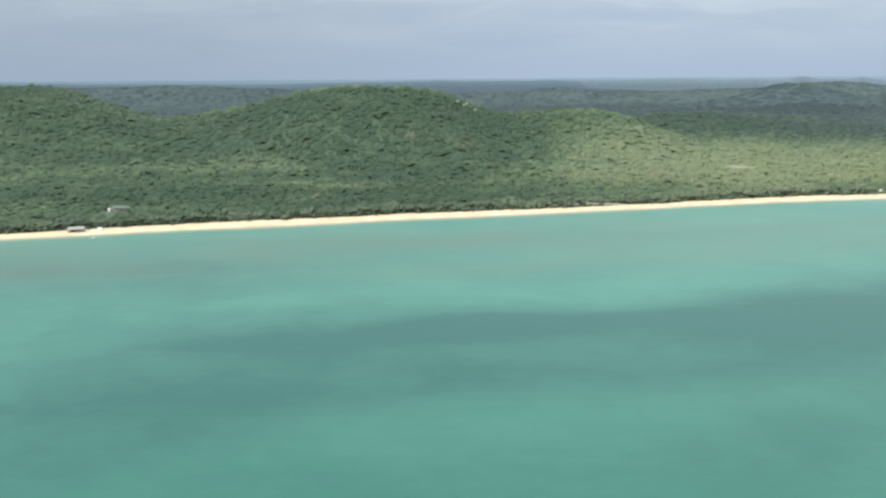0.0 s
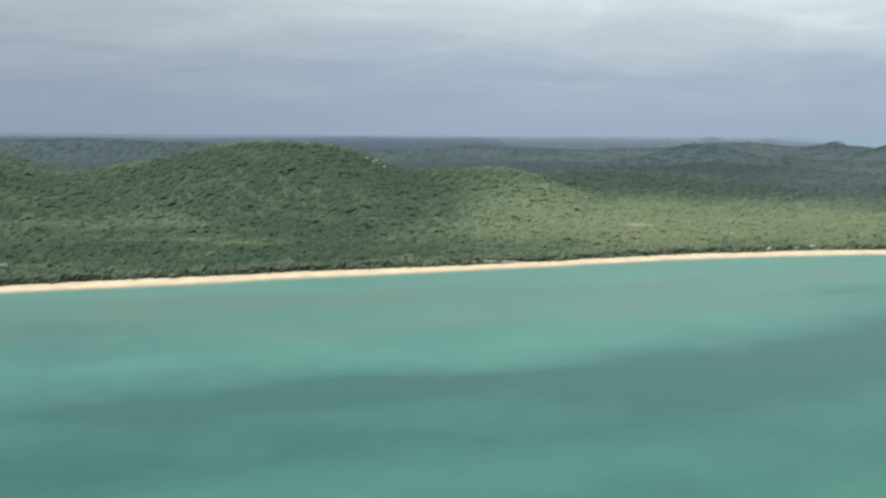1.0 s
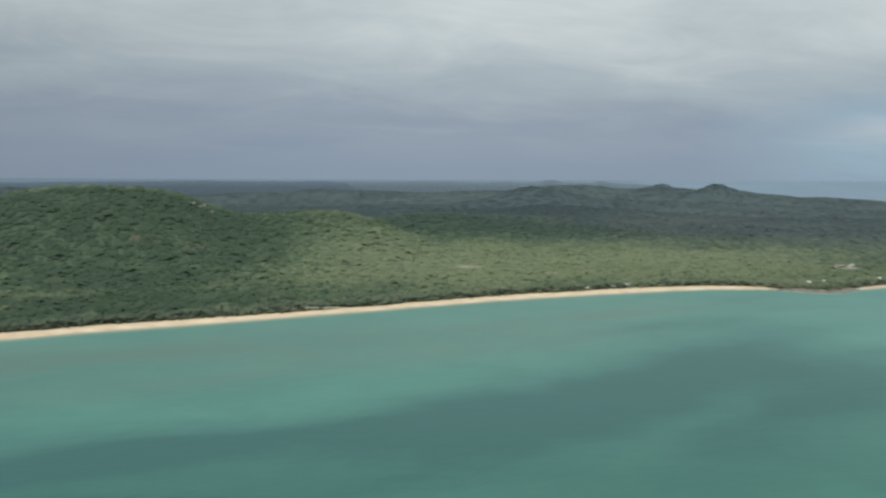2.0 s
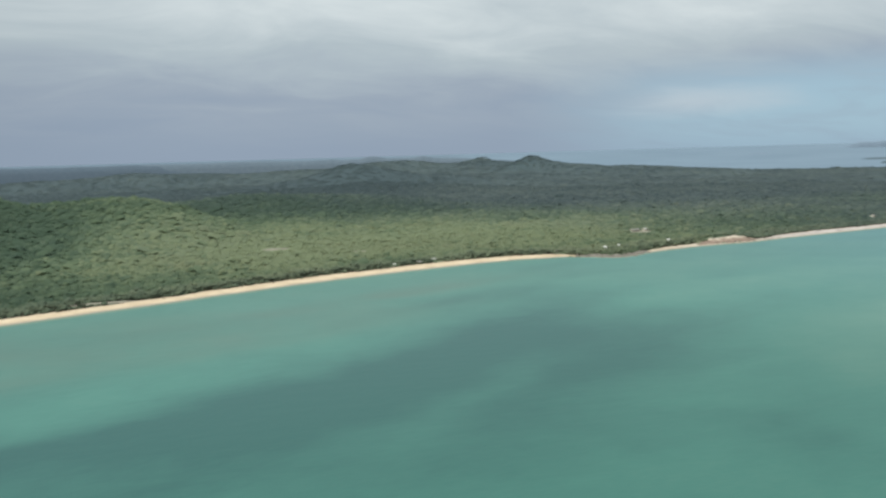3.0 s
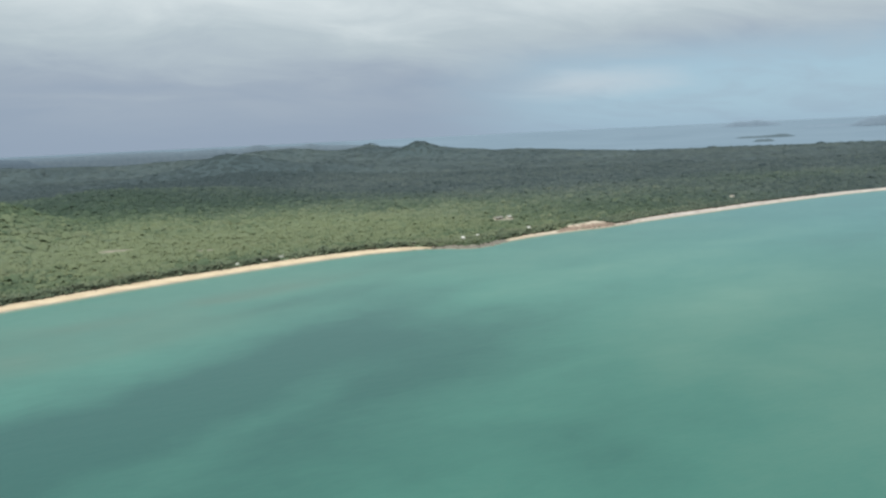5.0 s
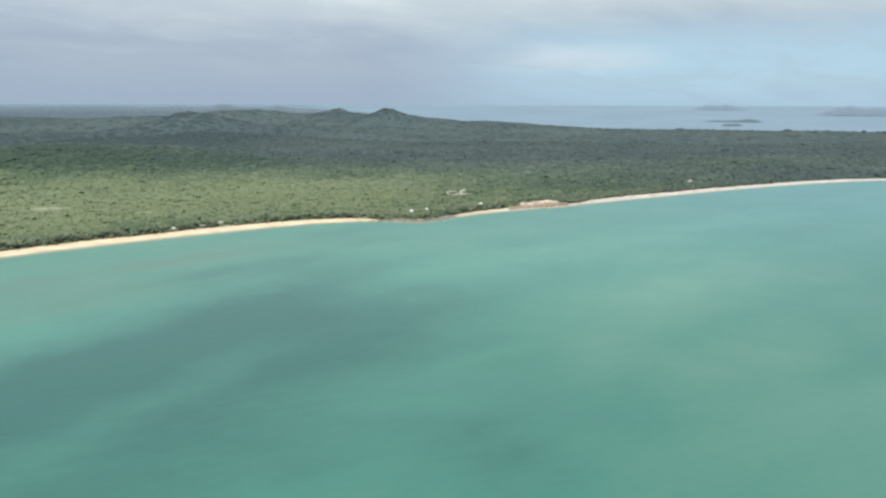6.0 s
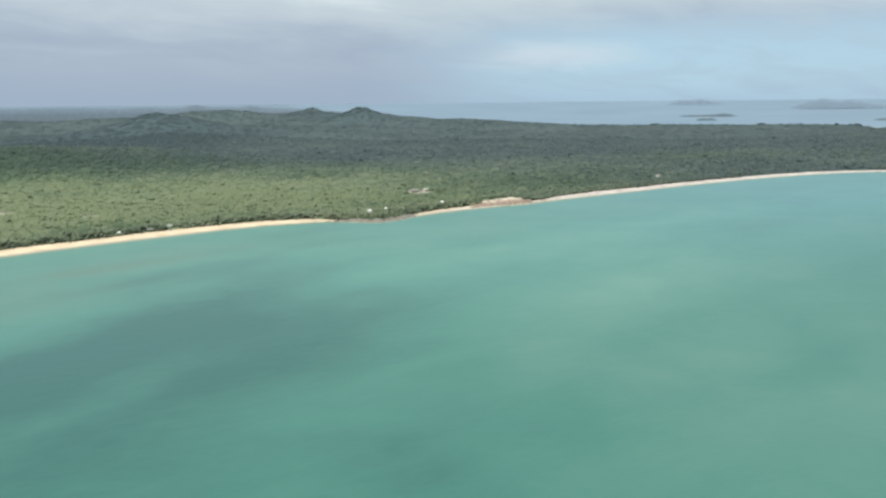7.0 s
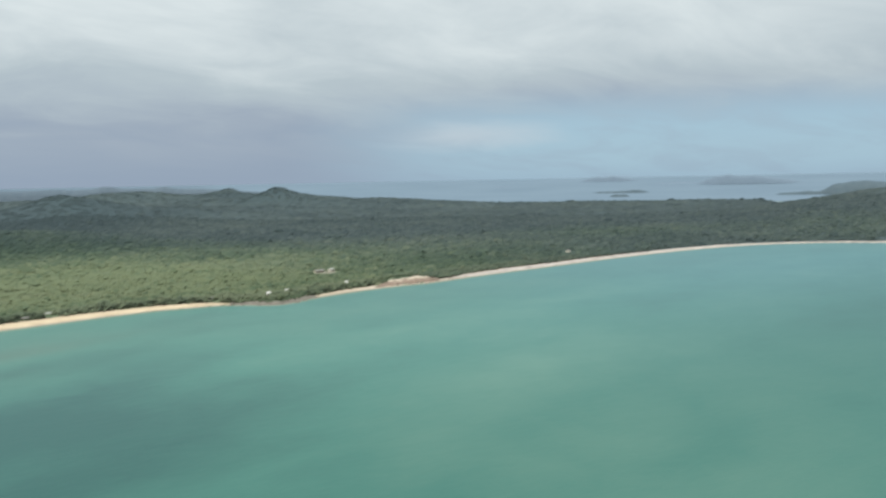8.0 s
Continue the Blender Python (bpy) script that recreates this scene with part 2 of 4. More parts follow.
def spline(pts, step):
    """Points along a smooth line through pts, about step metres apart."""
    p = np.array([pts[0], *pts, pts[-1]], float)
    out = []
    for a, b, c, d in zip(p, p[1:], p[2:], p[3:]):
        k = max(2, int(np.hypot(*(c - b)) / step))
        s = (np.arange(k) / k)[:, None]
        out.append(0.5 * (2 * b + (c - a) * s + (2 * a - 5 * b + 4 * c - d) * s ** 2 + (3 * b - a - 3 * c + d) * s ** 3))
    return np.vstack(out + [p[-1:]])


COAST = spline(SHORE, 14.0)
rng = np.random.default_rng(7)
side = np.gradient(COAST, axis=0)
side = np.stack([-side[:, 1], side[:, 0]], 1) / np.hypot(side[:, 0], side[:, 1])[:, None]   # points inland
wob = np.convolve(rng.normal(0, 1, len(COAST) + 8), np.ones(9) / 9, "valid")[: len(COAST)]
COAST = COAST + side * (wob * 3.0)[:, None]


def shore_distance(x, y):
    """Metres inland of the waterline (negative: out at sea)."""
    x, y = np.asarray(x, float).ravel(), np.asarray(y, float).ravel()
    best, sign = np.full(x.shape, 1e9), np.ones(x.shape)
    a, b = COAST[:-1], COAST[1:]
    for (ax, ay), (bx, by) in zip(a, b):
        dx, dy = bx - ax, by - ay
        s = np.clip(((x - ax) * dx + (y - ay) * dy) / (dx * dx + dy * dy), 0, 1)
        d = np.hypot(x - ax - s * dx, y - ay - s * dy)
        near = d < best
        best = np.where(near, d, best)
        sign = np.where(near, np.where(dx * (y - ay) - dy * (x - ax) >= 0, 1.0, -1.0), sign)
    return best * sign


def lattice(seed):
    return np.random.default_rng(seed).random((64, 64))


LAT = [lattice(s) for s in (1, 2, 3, 4, 5, 6)]


def rough_noise(x, y, size, octaves=3, seed=0):
    """Smooth value noise between -1 and 1, its largest waves size metres long."""
    total, amp, norm = 0.0, 1.0, 0.0
    for o in range(octaves):
        g = LAT[(seed + o) % len(LAT)]
        u, w = x / size + 17.3 * o, y / size + 5.1 * o
        i, j = np.floor(u).astype(int), np.floor(w).astype(int)
        fu, fw = u - i, w - j
        fu, fw = fu * fu * (3 - 2 * fu), fw * fw * (3 - 2 * fw)
        i0, i1, j0, j1 = i % 64, (i + 1) % 64, j % 64, (j + 1) % 64
        val = g[i0, j0] * (1 - fu) * (1 - fw) + g[i1, j0] * fu * (1 - fw) + g[i0, j1] * (1 - fu) * fw + g[i1, j1] * fu * fw
        total, norm, amp, size = total + amp * (2 * val - 1), norm + amp, amp * 0.5, size / 2
    return total / norm


HILLS = [  # x, y, height, half width, half depth, power
    (-104, 1490, 94, 192, 290, 3.6), (-350, 1500, 48, 112, 240, 2.2), (-480, 1560, 26, 150, 220, 2.0), (-852, 1520, 101, 300, 300, 3.4), (-560, 1330, 16, 130, 130, 2.0),
    (245, 1400, 58, 128, 190, 2.2), (120, 1430, 18, 90, 160, 2.0), (350, 1400, 8, 90, 160, 2.0),
    (530, 1780, 31, 160, 190, 2.2), (760, 1900, 25, 220, 170, 2.0), (980, 1960, 10, 180, 160, 2.0), (300, 2080, 20, 260, 220, 2.0),
    (1150, 2815, 42, 150, 220, 1.8), (1140, 2860, 38, 480, 320, 2.0), (900, 2760, 10, 200, 220, 2.0), (1420, 2700, 20, 260, 200, 2.0), (1500, 2500, 10, 420, 300, 2.0),
    (-1700, 4150, 86, 1300, 420, 4.0), (330, 4350, 40, 520, 330, 3.0), (1150, 4300, 46, 700, 350, 2.5), (1880, 4000, 48, 400, 260, 2.2),
    (2255, 3401, 54, 125, 110, 1.5), (2396, 4109, 60, 125, 120, 1.5), (2090, 3500, 14, 90, 110, 2.0), (2330, 3800, 26, 150, 250, 2.0), (2480, 3330, 20, 240, 170, 2.0), (2900, 3300, 12, 240, 170, 2.0), (2250, 3700, 38, 900, 800, 2.4),
    (2950, 2900, 16, 160, 200, 2.0), (3050, 900, 77, 700, 420, 2.2), (3500, 2000, 6, 500, 300, 2.0),
]
HUB = (250.0, 35.0)


def ground_height(x, y, inland=None):
    x, y = np.asarray(x, float), np.asarray(y, float)
    d = shore_distance(x, y).reshape(x.shape) if inland is None else inland
    z = np.where(d < 0, np.maximum(d * 0.05, -6.0), 3.2 * (1 - np.exp(-np.maximum(d, 0) / 14.0)) + 9.0 * (1 - np.exp(-np.maximum(d - 20, 0) / 260.0)))
    fade = np.clip((d - 30) / 160, 0, 1)
    lumpy = 1 + 0.13 * rough_noise(x, y, 190, 2, 5)
    for hx, hy, h, wx, wy, p in HILLS:
        r = (np.abs(x - hx) / wx) ** p + (np.abs(y - hy) / wy) ** p
        z = z + fade * h * np.exp(-r) * lumpy
    z = z + fade * (3.0 * rough_noise(x, y, 210, 3, 0) + np.clip((d - 400) / 900, 0, 1) * 9.0 * rough_noise(x, y, 520, 3, 2))
    # the red bank stands up behind its beach
    z = z + 5.0 * np.exp(-((x - 957) / 36) ** 2) * np.clip((d - 5) / 9, 0, 1) * np.exp(-np.maximum(d - 30, 0) / 30)
    # the far shore of the cape
    r = np.hypot(x - HUB[0], y - HUB[1])
    az = np.degrees(np.arctan2(x - HUB[0], y - HUB[1]))
    rim = np.where(az < 30, 9000, 4330 + 40 * rough_noise(x, y, 400, 2, 1))
    rim = np.where(az > 62.0, 4330 - np.clip((az - 62.0) * 500, 0, 700), rim)
    return np.where(d > 0, np.where(r > rim, np.maximum(z - (r - rim) * 0.6, -6.0), z), z)


def haze_share(x, y, d):
    """Share of distance haze painted into the colour, growing inland and towards the cape."""
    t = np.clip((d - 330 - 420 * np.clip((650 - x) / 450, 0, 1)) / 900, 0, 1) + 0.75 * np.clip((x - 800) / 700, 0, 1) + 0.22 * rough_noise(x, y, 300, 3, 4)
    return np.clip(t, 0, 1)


SUN_SHADE_PATCHES = [  # x, y, half width, half depth, tone: sunlit and cloud-shaded patches painted into the woods
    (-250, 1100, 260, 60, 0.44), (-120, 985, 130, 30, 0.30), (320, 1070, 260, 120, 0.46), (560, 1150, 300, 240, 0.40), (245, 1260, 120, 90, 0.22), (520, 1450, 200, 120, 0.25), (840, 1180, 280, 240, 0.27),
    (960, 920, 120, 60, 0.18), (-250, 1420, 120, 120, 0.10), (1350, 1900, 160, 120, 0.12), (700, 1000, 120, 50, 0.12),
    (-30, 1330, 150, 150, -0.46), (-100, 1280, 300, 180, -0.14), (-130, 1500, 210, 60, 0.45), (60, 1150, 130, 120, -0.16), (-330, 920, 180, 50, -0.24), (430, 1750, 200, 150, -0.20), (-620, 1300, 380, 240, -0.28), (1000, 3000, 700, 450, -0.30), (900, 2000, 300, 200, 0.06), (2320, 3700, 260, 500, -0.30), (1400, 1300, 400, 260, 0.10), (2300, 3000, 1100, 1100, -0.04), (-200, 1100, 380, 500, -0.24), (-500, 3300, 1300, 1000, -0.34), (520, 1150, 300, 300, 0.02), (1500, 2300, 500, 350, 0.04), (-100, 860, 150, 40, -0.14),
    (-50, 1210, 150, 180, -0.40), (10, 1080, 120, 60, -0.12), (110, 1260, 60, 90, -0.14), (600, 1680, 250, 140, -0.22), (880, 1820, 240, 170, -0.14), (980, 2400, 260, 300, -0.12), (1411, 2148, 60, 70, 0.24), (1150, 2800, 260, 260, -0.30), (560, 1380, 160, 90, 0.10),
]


def tone_and_shade_at(x, y):
    # random tone first, then painted sun and cloud shade on top
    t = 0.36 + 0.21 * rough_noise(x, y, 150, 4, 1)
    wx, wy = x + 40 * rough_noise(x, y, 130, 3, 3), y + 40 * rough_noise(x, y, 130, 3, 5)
    for sx, sy, a, b, tone in SUN_SHADE_PATCHES:
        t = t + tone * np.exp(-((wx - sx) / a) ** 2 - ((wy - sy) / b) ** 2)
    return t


def mesh_object(name, verts, faces, mat, smooth=True):
    me = bpy.data.meshes.new(name)
    verts, faces = np.asarray(verts, np.float32), np.asarray(faces, np.int32)
    k = faces.shape[1]
    me.vertices.add(len(verts))
    me.vertices.foreach_set("co", verts.ravel())
    me.loops.add(faces.size)
    me.loops.foreach_set("vertex_index", faces.ravel())
    me.polygons.add(len(faces))
    me.polygons.foreach_set("loop_start", np.arange(0, faces.size, k, dtype=np.int32))
    if smooth:
        me.polygons.foreach_set("use_smooth", np.ones(len(faces), bool))
    me.update(calc_edges=True)
    me.materials.append(mat)
    return new(name, me)


def attribute(ob, name, values):
    ob.data.attributes.new(name, "FLOAT", "POINT").data.foreach_set("value", np.asarray(values, np.float32).ravel())


def grid_faces(rows, cols, closed=False):
    i, j = np.meshgrid(np.arange(rows - 1), np.arange(cols if closed else cols - 1), indexing="ij")
    i, j = i.ravel(), j.ravel()
    k = (j + 1) % cols
    return np.stack([i * cols + j, i * cols + k, (i + 1) * cols + k, (i + 1) * cols + j], 1)


def steps(marks):
    """Rising numbers from (start, step) marks."""
    out = []
    for (a, s), (b, _) in zip(marks, marks[1:]):
        out += list(np.arange(a, b, s))
    return np.array(out + [marks[-1][0]])


gx = steps([(-4700, 120), (-2300, 50), (-900, 11), (1950, 22), (2600, 45), (4700, 0)])
gy = steps([(-1500, 150), (300, 30), (600, 6), (960, 11), (2000, 20), (3100, 36), (4750, 0)])
GX, GY = np.meshgrid(gx, gy)
inland = shore_distance(GX, GY).reshape(GX.shape)
GZ = ground_height(GX, GY, inland)
GZ = np.where((inland > 0) & (inland < 24), GZ - 0.35, GZ)
ground = mesh_object("ground", np.stack([GX, GY, GZ], -1).reshape(-1, 3), grid_faces(len(gy), len(gx)), SOIL)
attribute(ground, "ground_haze", np.clip(haze_share(GX, GY, inland) * 1.3, 0, 1))
attribute(ground, "tone_and_shade", tone_and_shade_at(GX, GY))
tagged(ground, "grassy and sandy soil of the coastal land rising to low hills", "ground", kind="structure")

# ------------------------------------------------------------------ the sea
ang = np.radians(np.concatenate([np.arange(-50, 110, 0.6), np.arange(110, 310, 4.0)]))
rad = np.concatenate([[0.01, 20, 60, 110], 150 * 1.021 ** np.arange(0, 163)])
rad = np.append(rad[rad < 4360], 4372)
RR, AA = np.meshgrid(rad, ang, indexing="ij")
WX, WY = HUB[0] + RR * np.sin(AA), HUB[1] + RR * np.cos(AA)
WZ = np.zeros(RR.shape)
off = -shore_distance(WX, WY)
SEA_TONES = [  # x, y, turn, half length, half width, tone; some paint in a dimmer sky reflection
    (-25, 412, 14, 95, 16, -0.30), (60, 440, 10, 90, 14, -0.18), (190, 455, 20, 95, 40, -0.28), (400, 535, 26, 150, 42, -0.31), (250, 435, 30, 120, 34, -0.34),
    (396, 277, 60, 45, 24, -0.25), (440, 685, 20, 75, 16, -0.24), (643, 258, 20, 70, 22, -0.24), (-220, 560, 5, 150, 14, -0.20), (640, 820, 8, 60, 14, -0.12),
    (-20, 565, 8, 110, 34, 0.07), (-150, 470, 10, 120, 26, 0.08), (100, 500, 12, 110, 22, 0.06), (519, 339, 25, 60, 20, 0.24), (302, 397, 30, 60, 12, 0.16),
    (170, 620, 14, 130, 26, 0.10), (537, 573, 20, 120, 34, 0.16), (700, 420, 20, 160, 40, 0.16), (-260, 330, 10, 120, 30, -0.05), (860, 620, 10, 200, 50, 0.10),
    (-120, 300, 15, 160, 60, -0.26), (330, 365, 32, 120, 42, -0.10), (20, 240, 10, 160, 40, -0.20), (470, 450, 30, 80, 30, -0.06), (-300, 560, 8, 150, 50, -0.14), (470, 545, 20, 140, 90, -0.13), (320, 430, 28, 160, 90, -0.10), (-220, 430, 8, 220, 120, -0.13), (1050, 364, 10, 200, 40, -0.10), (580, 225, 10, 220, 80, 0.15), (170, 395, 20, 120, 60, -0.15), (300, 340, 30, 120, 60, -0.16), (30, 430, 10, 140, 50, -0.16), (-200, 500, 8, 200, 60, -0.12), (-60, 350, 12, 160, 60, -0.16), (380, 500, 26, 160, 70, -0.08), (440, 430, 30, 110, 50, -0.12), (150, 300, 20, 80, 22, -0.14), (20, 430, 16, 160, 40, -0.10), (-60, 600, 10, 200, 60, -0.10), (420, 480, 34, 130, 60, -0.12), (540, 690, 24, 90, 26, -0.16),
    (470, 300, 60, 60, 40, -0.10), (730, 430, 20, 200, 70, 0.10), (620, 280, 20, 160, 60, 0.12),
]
sea_tone = np.full(WX.shape, 0.5)
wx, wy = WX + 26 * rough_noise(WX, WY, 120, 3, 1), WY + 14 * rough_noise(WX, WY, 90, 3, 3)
for px, py, turn, la, lb, tone in SEA_TONES:
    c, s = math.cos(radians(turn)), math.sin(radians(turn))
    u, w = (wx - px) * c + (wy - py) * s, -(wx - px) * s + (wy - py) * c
    sea_tone = sea_tone + 0.85 * tone * np.exp(-(u / la) ** 2 - (w / lb) ** 2)
silt = np.zeros(WX.shape)
for px, py, turn, la, lb, tone in ((170, 628, 14, 160, 40, 0.5), (-210, 555, 4, 170, 34, 0.35), (310, 720, 16, 150, 24, 0.3), (-40, 640, 12, 140, 20, 0.4), (340, 640, 16, 120, 40, 0.4), (-180, 640, 10, 200, 36, 0.5), (500, 760, 10, 160, 20, 0.35), (60, 560, 12, 120, 20, 0.4)):
    c, s = math.cos(radians(turn)), math.sin(radians(turn))
    u, w = (wx - px) * c + (wy - py) * s, -(wx - px) * s + (wy - py) * c
    silt = silt + tone * np.exp(-(u / la) ** 2 - (w / lb) ** 2)
near_shore = np.interp(WX, [-400, 250, 700, 1200], [0.85, 0.75, 0.3, 0.12]) * np.exp(-((off.reshape(WX.shape) - 95) / 85) ** 2)
silt = silt + near_shore * (0.7 + 0.5 * rough_noise(WX, WY, 150, 3, 2))
sea = mesh_object("water", np.stack([WX, WY, WZ], -1).reshape(-1, 3), grid_faces(len(rad), len(ang), True), SEA)
attribute(sea, "sea_tone", sea_tone)
attribute(sea, "offshore", off)
attribute(sea, "silt", silt)
tagged(sea, "milky turquoise shallow sea with darker streaks", "sea", kind="structure")


def rim_place(az, el):
    """Where a far thing stands on the sea rim raised to fit the view: bearing and dip in degrees."""
    t = math.tan(radians(-el))
    k = (129.5 - 4370 * t) / (510 * t + 129.5)      # 0 at the foot of the rim, 1 at the horizon
    r = 4370 + 510 * k
    return np.array([HUB[0] + r * math.sin(radians(az)), HUB[1] + r * math.cos(radians(az)), 129.5 * k])


# sky reflection and haze are painted into this sea's base colour
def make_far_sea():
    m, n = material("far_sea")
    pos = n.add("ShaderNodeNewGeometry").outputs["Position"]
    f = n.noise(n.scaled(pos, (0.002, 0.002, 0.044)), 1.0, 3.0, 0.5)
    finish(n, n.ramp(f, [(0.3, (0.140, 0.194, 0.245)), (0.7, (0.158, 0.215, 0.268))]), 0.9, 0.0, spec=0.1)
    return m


# woods with aerial haze painted into the base colour
def make_hazed_wood(name="hazed_wood", lo=(0.102, 0.136, 0.169), hi=(0.121, 0.157, 0.190)):
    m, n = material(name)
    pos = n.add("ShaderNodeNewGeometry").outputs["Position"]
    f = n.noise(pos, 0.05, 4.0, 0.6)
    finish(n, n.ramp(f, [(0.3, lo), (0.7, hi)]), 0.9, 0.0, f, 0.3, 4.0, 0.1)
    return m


# sheet raised at its edge to meet the horizon as the camera sees it
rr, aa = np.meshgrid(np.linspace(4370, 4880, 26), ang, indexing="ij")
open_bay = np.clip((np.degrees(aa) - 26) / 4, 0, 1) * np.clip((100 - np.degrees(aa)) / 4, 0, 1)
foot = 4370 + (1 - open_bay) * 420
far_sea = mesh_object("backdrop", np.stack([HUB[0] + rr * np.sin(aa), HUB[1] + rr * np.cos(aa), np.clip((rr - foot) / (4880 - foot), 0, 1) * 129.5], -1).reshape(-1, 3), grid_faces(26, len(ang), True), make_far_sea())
tagged(far_sea, "pale blue-grey far sea with horizon haze painted into its colour", "sea", kind="structure")

# one painted haze colour for each distance
HAZED_WOOD = make_hazed_wood()
HAZED_RIDGE = make_hazed_wood("hazed_ridge", (0.075, 0.103, 0.132), (0.090, 0.120, 0.151))
HAZED_POINT = make_hazed_wood("hazed_point", (0.080, 0.112, 0.134), (0.099, 0.132, 0.153))
HAZED_ISLE = make_hazed_wood("hazed_island", (0.145, 0.194, 0.248), (0.162, 0.215, 0.269))


def island(az0, az1, el, heights, depth, label, seed, mat=None):
    """A far wooded island between two bearings; heights in degrees along its length."""
    a, b = rim_place(az0, el), rim_place(az1, el)
    n, m = 48, 9
    u, w = np.linspace(0, 1, n), np.linspace(-1, 1, m)
    U, Wd = np.meshgrid(u, w, indexing="ij")
    top = np.interp(U, np.linspace(0, 1, len(heights)), heights) * 4650 * math.pi / 180
    top = top * (1 + 0.22 * rough_noise(U * 400 + seed * 91, Wd * 30, 60, 3, seed))
    z = top * np.clip(1 - Wd ** 2, 0, 1) ** 0.6 * np.clip(np.minimum(U, 1 - U) * 7, 0, 1)
    out = np.array([math.sin(radians((az0 + az1) / 2)), math.cos(radians((az0 + az1) / 2)), 0.25])
    half = depth * np.clip(np.minimum(U, 1 - U) * 6, 0.15, 1)
    v = a + (b - a) * U[..., None] + out * (Wd * half)[..., None] + np.stack([0 * z, 0 * z, z - 0.6], -1)
    ob = mesh_object("island", v.reshape(-1, 3), grid_faces(n, m)[:, ::-1], mat or HAZED_ISLE)
    return tagged(ob, label, "island", "islands in the far bay")


def far_ridge(tops, depth, mat, label, seed, rough=0.03):
    """A far line of hills along the horizon; tops: bearing and dip of its crest, in degrees."""
    az0, az1 = tops[0][0], tops[-1][0]
    n, m = int((az1 - az0) * 8), 7
    A, Wd = np.meshgrid(np.linspace(az0, az1, n), np.linspace(-1, 1, m), indexing="ij")
    dip = np.interp(A, [t[0] for t in tops], [t[1] for t in tops]) + rough * rough_noise(A * 60, A * 0, 90, 4, seed)
    R = 4700 + Wd * depth
    crest = 129.5 + 4700 * np.tan(np.radians(dip))
    z = crest * np.clip(1 - Wd ** 2, 0, 1) ** 0.5 * np.clip(np.minimum(A - az0, az1 - A) / 1.2, 0, 1) ** 0.5
    v = np.stack([HUB[0] + R * np.sin(np.radians(A)), HUB[1] + R * np.cos(np.radians(A)), z], -1)
    ob = mesh_object("backdrop", v.reshape(-1, 3), grid_faces(n, m)[:, ::-1], mat)
    return tagged(ob, label, "hills", kind="structure")


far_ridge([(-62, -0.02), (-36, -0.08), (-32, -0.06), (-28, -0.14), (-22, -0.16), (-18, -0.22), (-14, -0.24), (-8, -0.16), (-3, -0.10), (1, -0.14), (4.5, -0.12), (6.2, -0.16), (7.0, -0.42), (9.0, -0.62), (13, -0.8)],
          60, HAZED_RIDGE, "line of far hills, blue-grey in the haze", 2)
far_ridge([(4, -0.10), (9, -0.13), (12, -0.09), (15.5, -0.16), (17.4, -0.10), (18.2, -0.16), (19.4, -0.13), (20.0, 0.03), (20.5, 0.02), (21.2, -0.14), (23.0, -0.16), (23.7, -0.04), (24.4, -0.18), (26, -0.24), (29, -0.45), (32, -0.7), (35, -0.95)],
          40, HAZED_WOOD, "line of far low hills, blue-grey in the haze", 3, 0.015)
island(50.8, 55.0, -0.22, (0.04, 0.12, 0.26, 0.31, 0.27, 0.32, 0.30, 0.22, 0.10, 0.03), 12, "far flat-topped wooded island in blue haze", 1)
island(51.7, 55.6, -1.0, (0.03, 0.08, 0.10, 0.09, 0.12, 0.15, 0.13, 0.06), 7, "long low dark island close to the water", 2, HAZED_POINT)
island(52.9, 54.3, -1.26, (0.08, 0.14, 0.14, 0.08), 6, "small low dark islet", 3, HAZED_POINT)
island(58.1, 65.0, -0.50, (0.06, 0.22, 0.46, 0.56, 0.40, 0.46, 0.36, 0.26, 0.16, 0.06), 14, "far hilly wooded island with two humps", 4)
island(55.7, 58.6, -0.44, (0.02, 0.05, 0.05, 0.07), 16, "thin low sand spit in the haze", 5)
island(63.1, 66.2, -1.24, (0.05, 0.13, 0.17, 0.16), 9, "low dark wooded point across the inlet", 6, HAZED_POINT)
island(65.3, 74.0, -1.18, (0.15, 0.55, 0.75, 0.62, 0.68, 0.72, 0.5), 50, "wooded hill beyond the inlet", 7, HAZED_POINT)
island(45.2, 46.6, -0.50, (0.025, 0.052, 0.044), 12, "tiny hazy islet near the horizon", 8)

# ------------------------------------------------------------------ the beach
def sand_width(x):
    return np.interp(x, [-4000, -362, -150, 10, 120, 300, 480, 620, 690, 712, 795, 815, 905, 930, 1010, 1040, 1110, 1300, 1600, 1900, 2500],
                    [18, 18, 22, 21, 17, 19, 22, 21, 14, 3, 3, 9, 13, 12, 9, 11, 20, 19, 14, 10, 9])


line = spline([tuple(p) for p in COAST[(COAST[:, 0] > -1500) & (COAST[:, 0] < 2250)]], 4.0)
nrm = np.gradient(line, axis=0)
nrm = np.stack([-nrm[:, 1], nrm[:, 0]], 1) / np.hypot(nrm[:, 0], nrm[:, 1])[:, None]
wide = sand_width(line[:, 0]) + 6.0 * rough_noise(line[:, 0], line[:, 1], 34, 4, 2) + 2.0
across = np.array([-0.18, -0.05, 0.05, 0.16, 0.3, 0.45, 0.6, 0.75, 0.9, 1.0, 1.1])
BX = line[None, :, 0] + nrm[None, :, 0] * wide[None] * across[:, None]
BY = line[None, :, 1] + nrm[None, :, 1] * wide[None] * across[:, None]
bd = np.broadcast_to(wide[None] * across[:, None], BX.shape)
BZ = np.where(bd < 0, bd * 0.05, 3.2 * (1 - np.exp(-np.maximum(bd, 0) / 14.0))) + 0.08 * rough_noise(BX, BY, 9, 3, 4) + 0.04
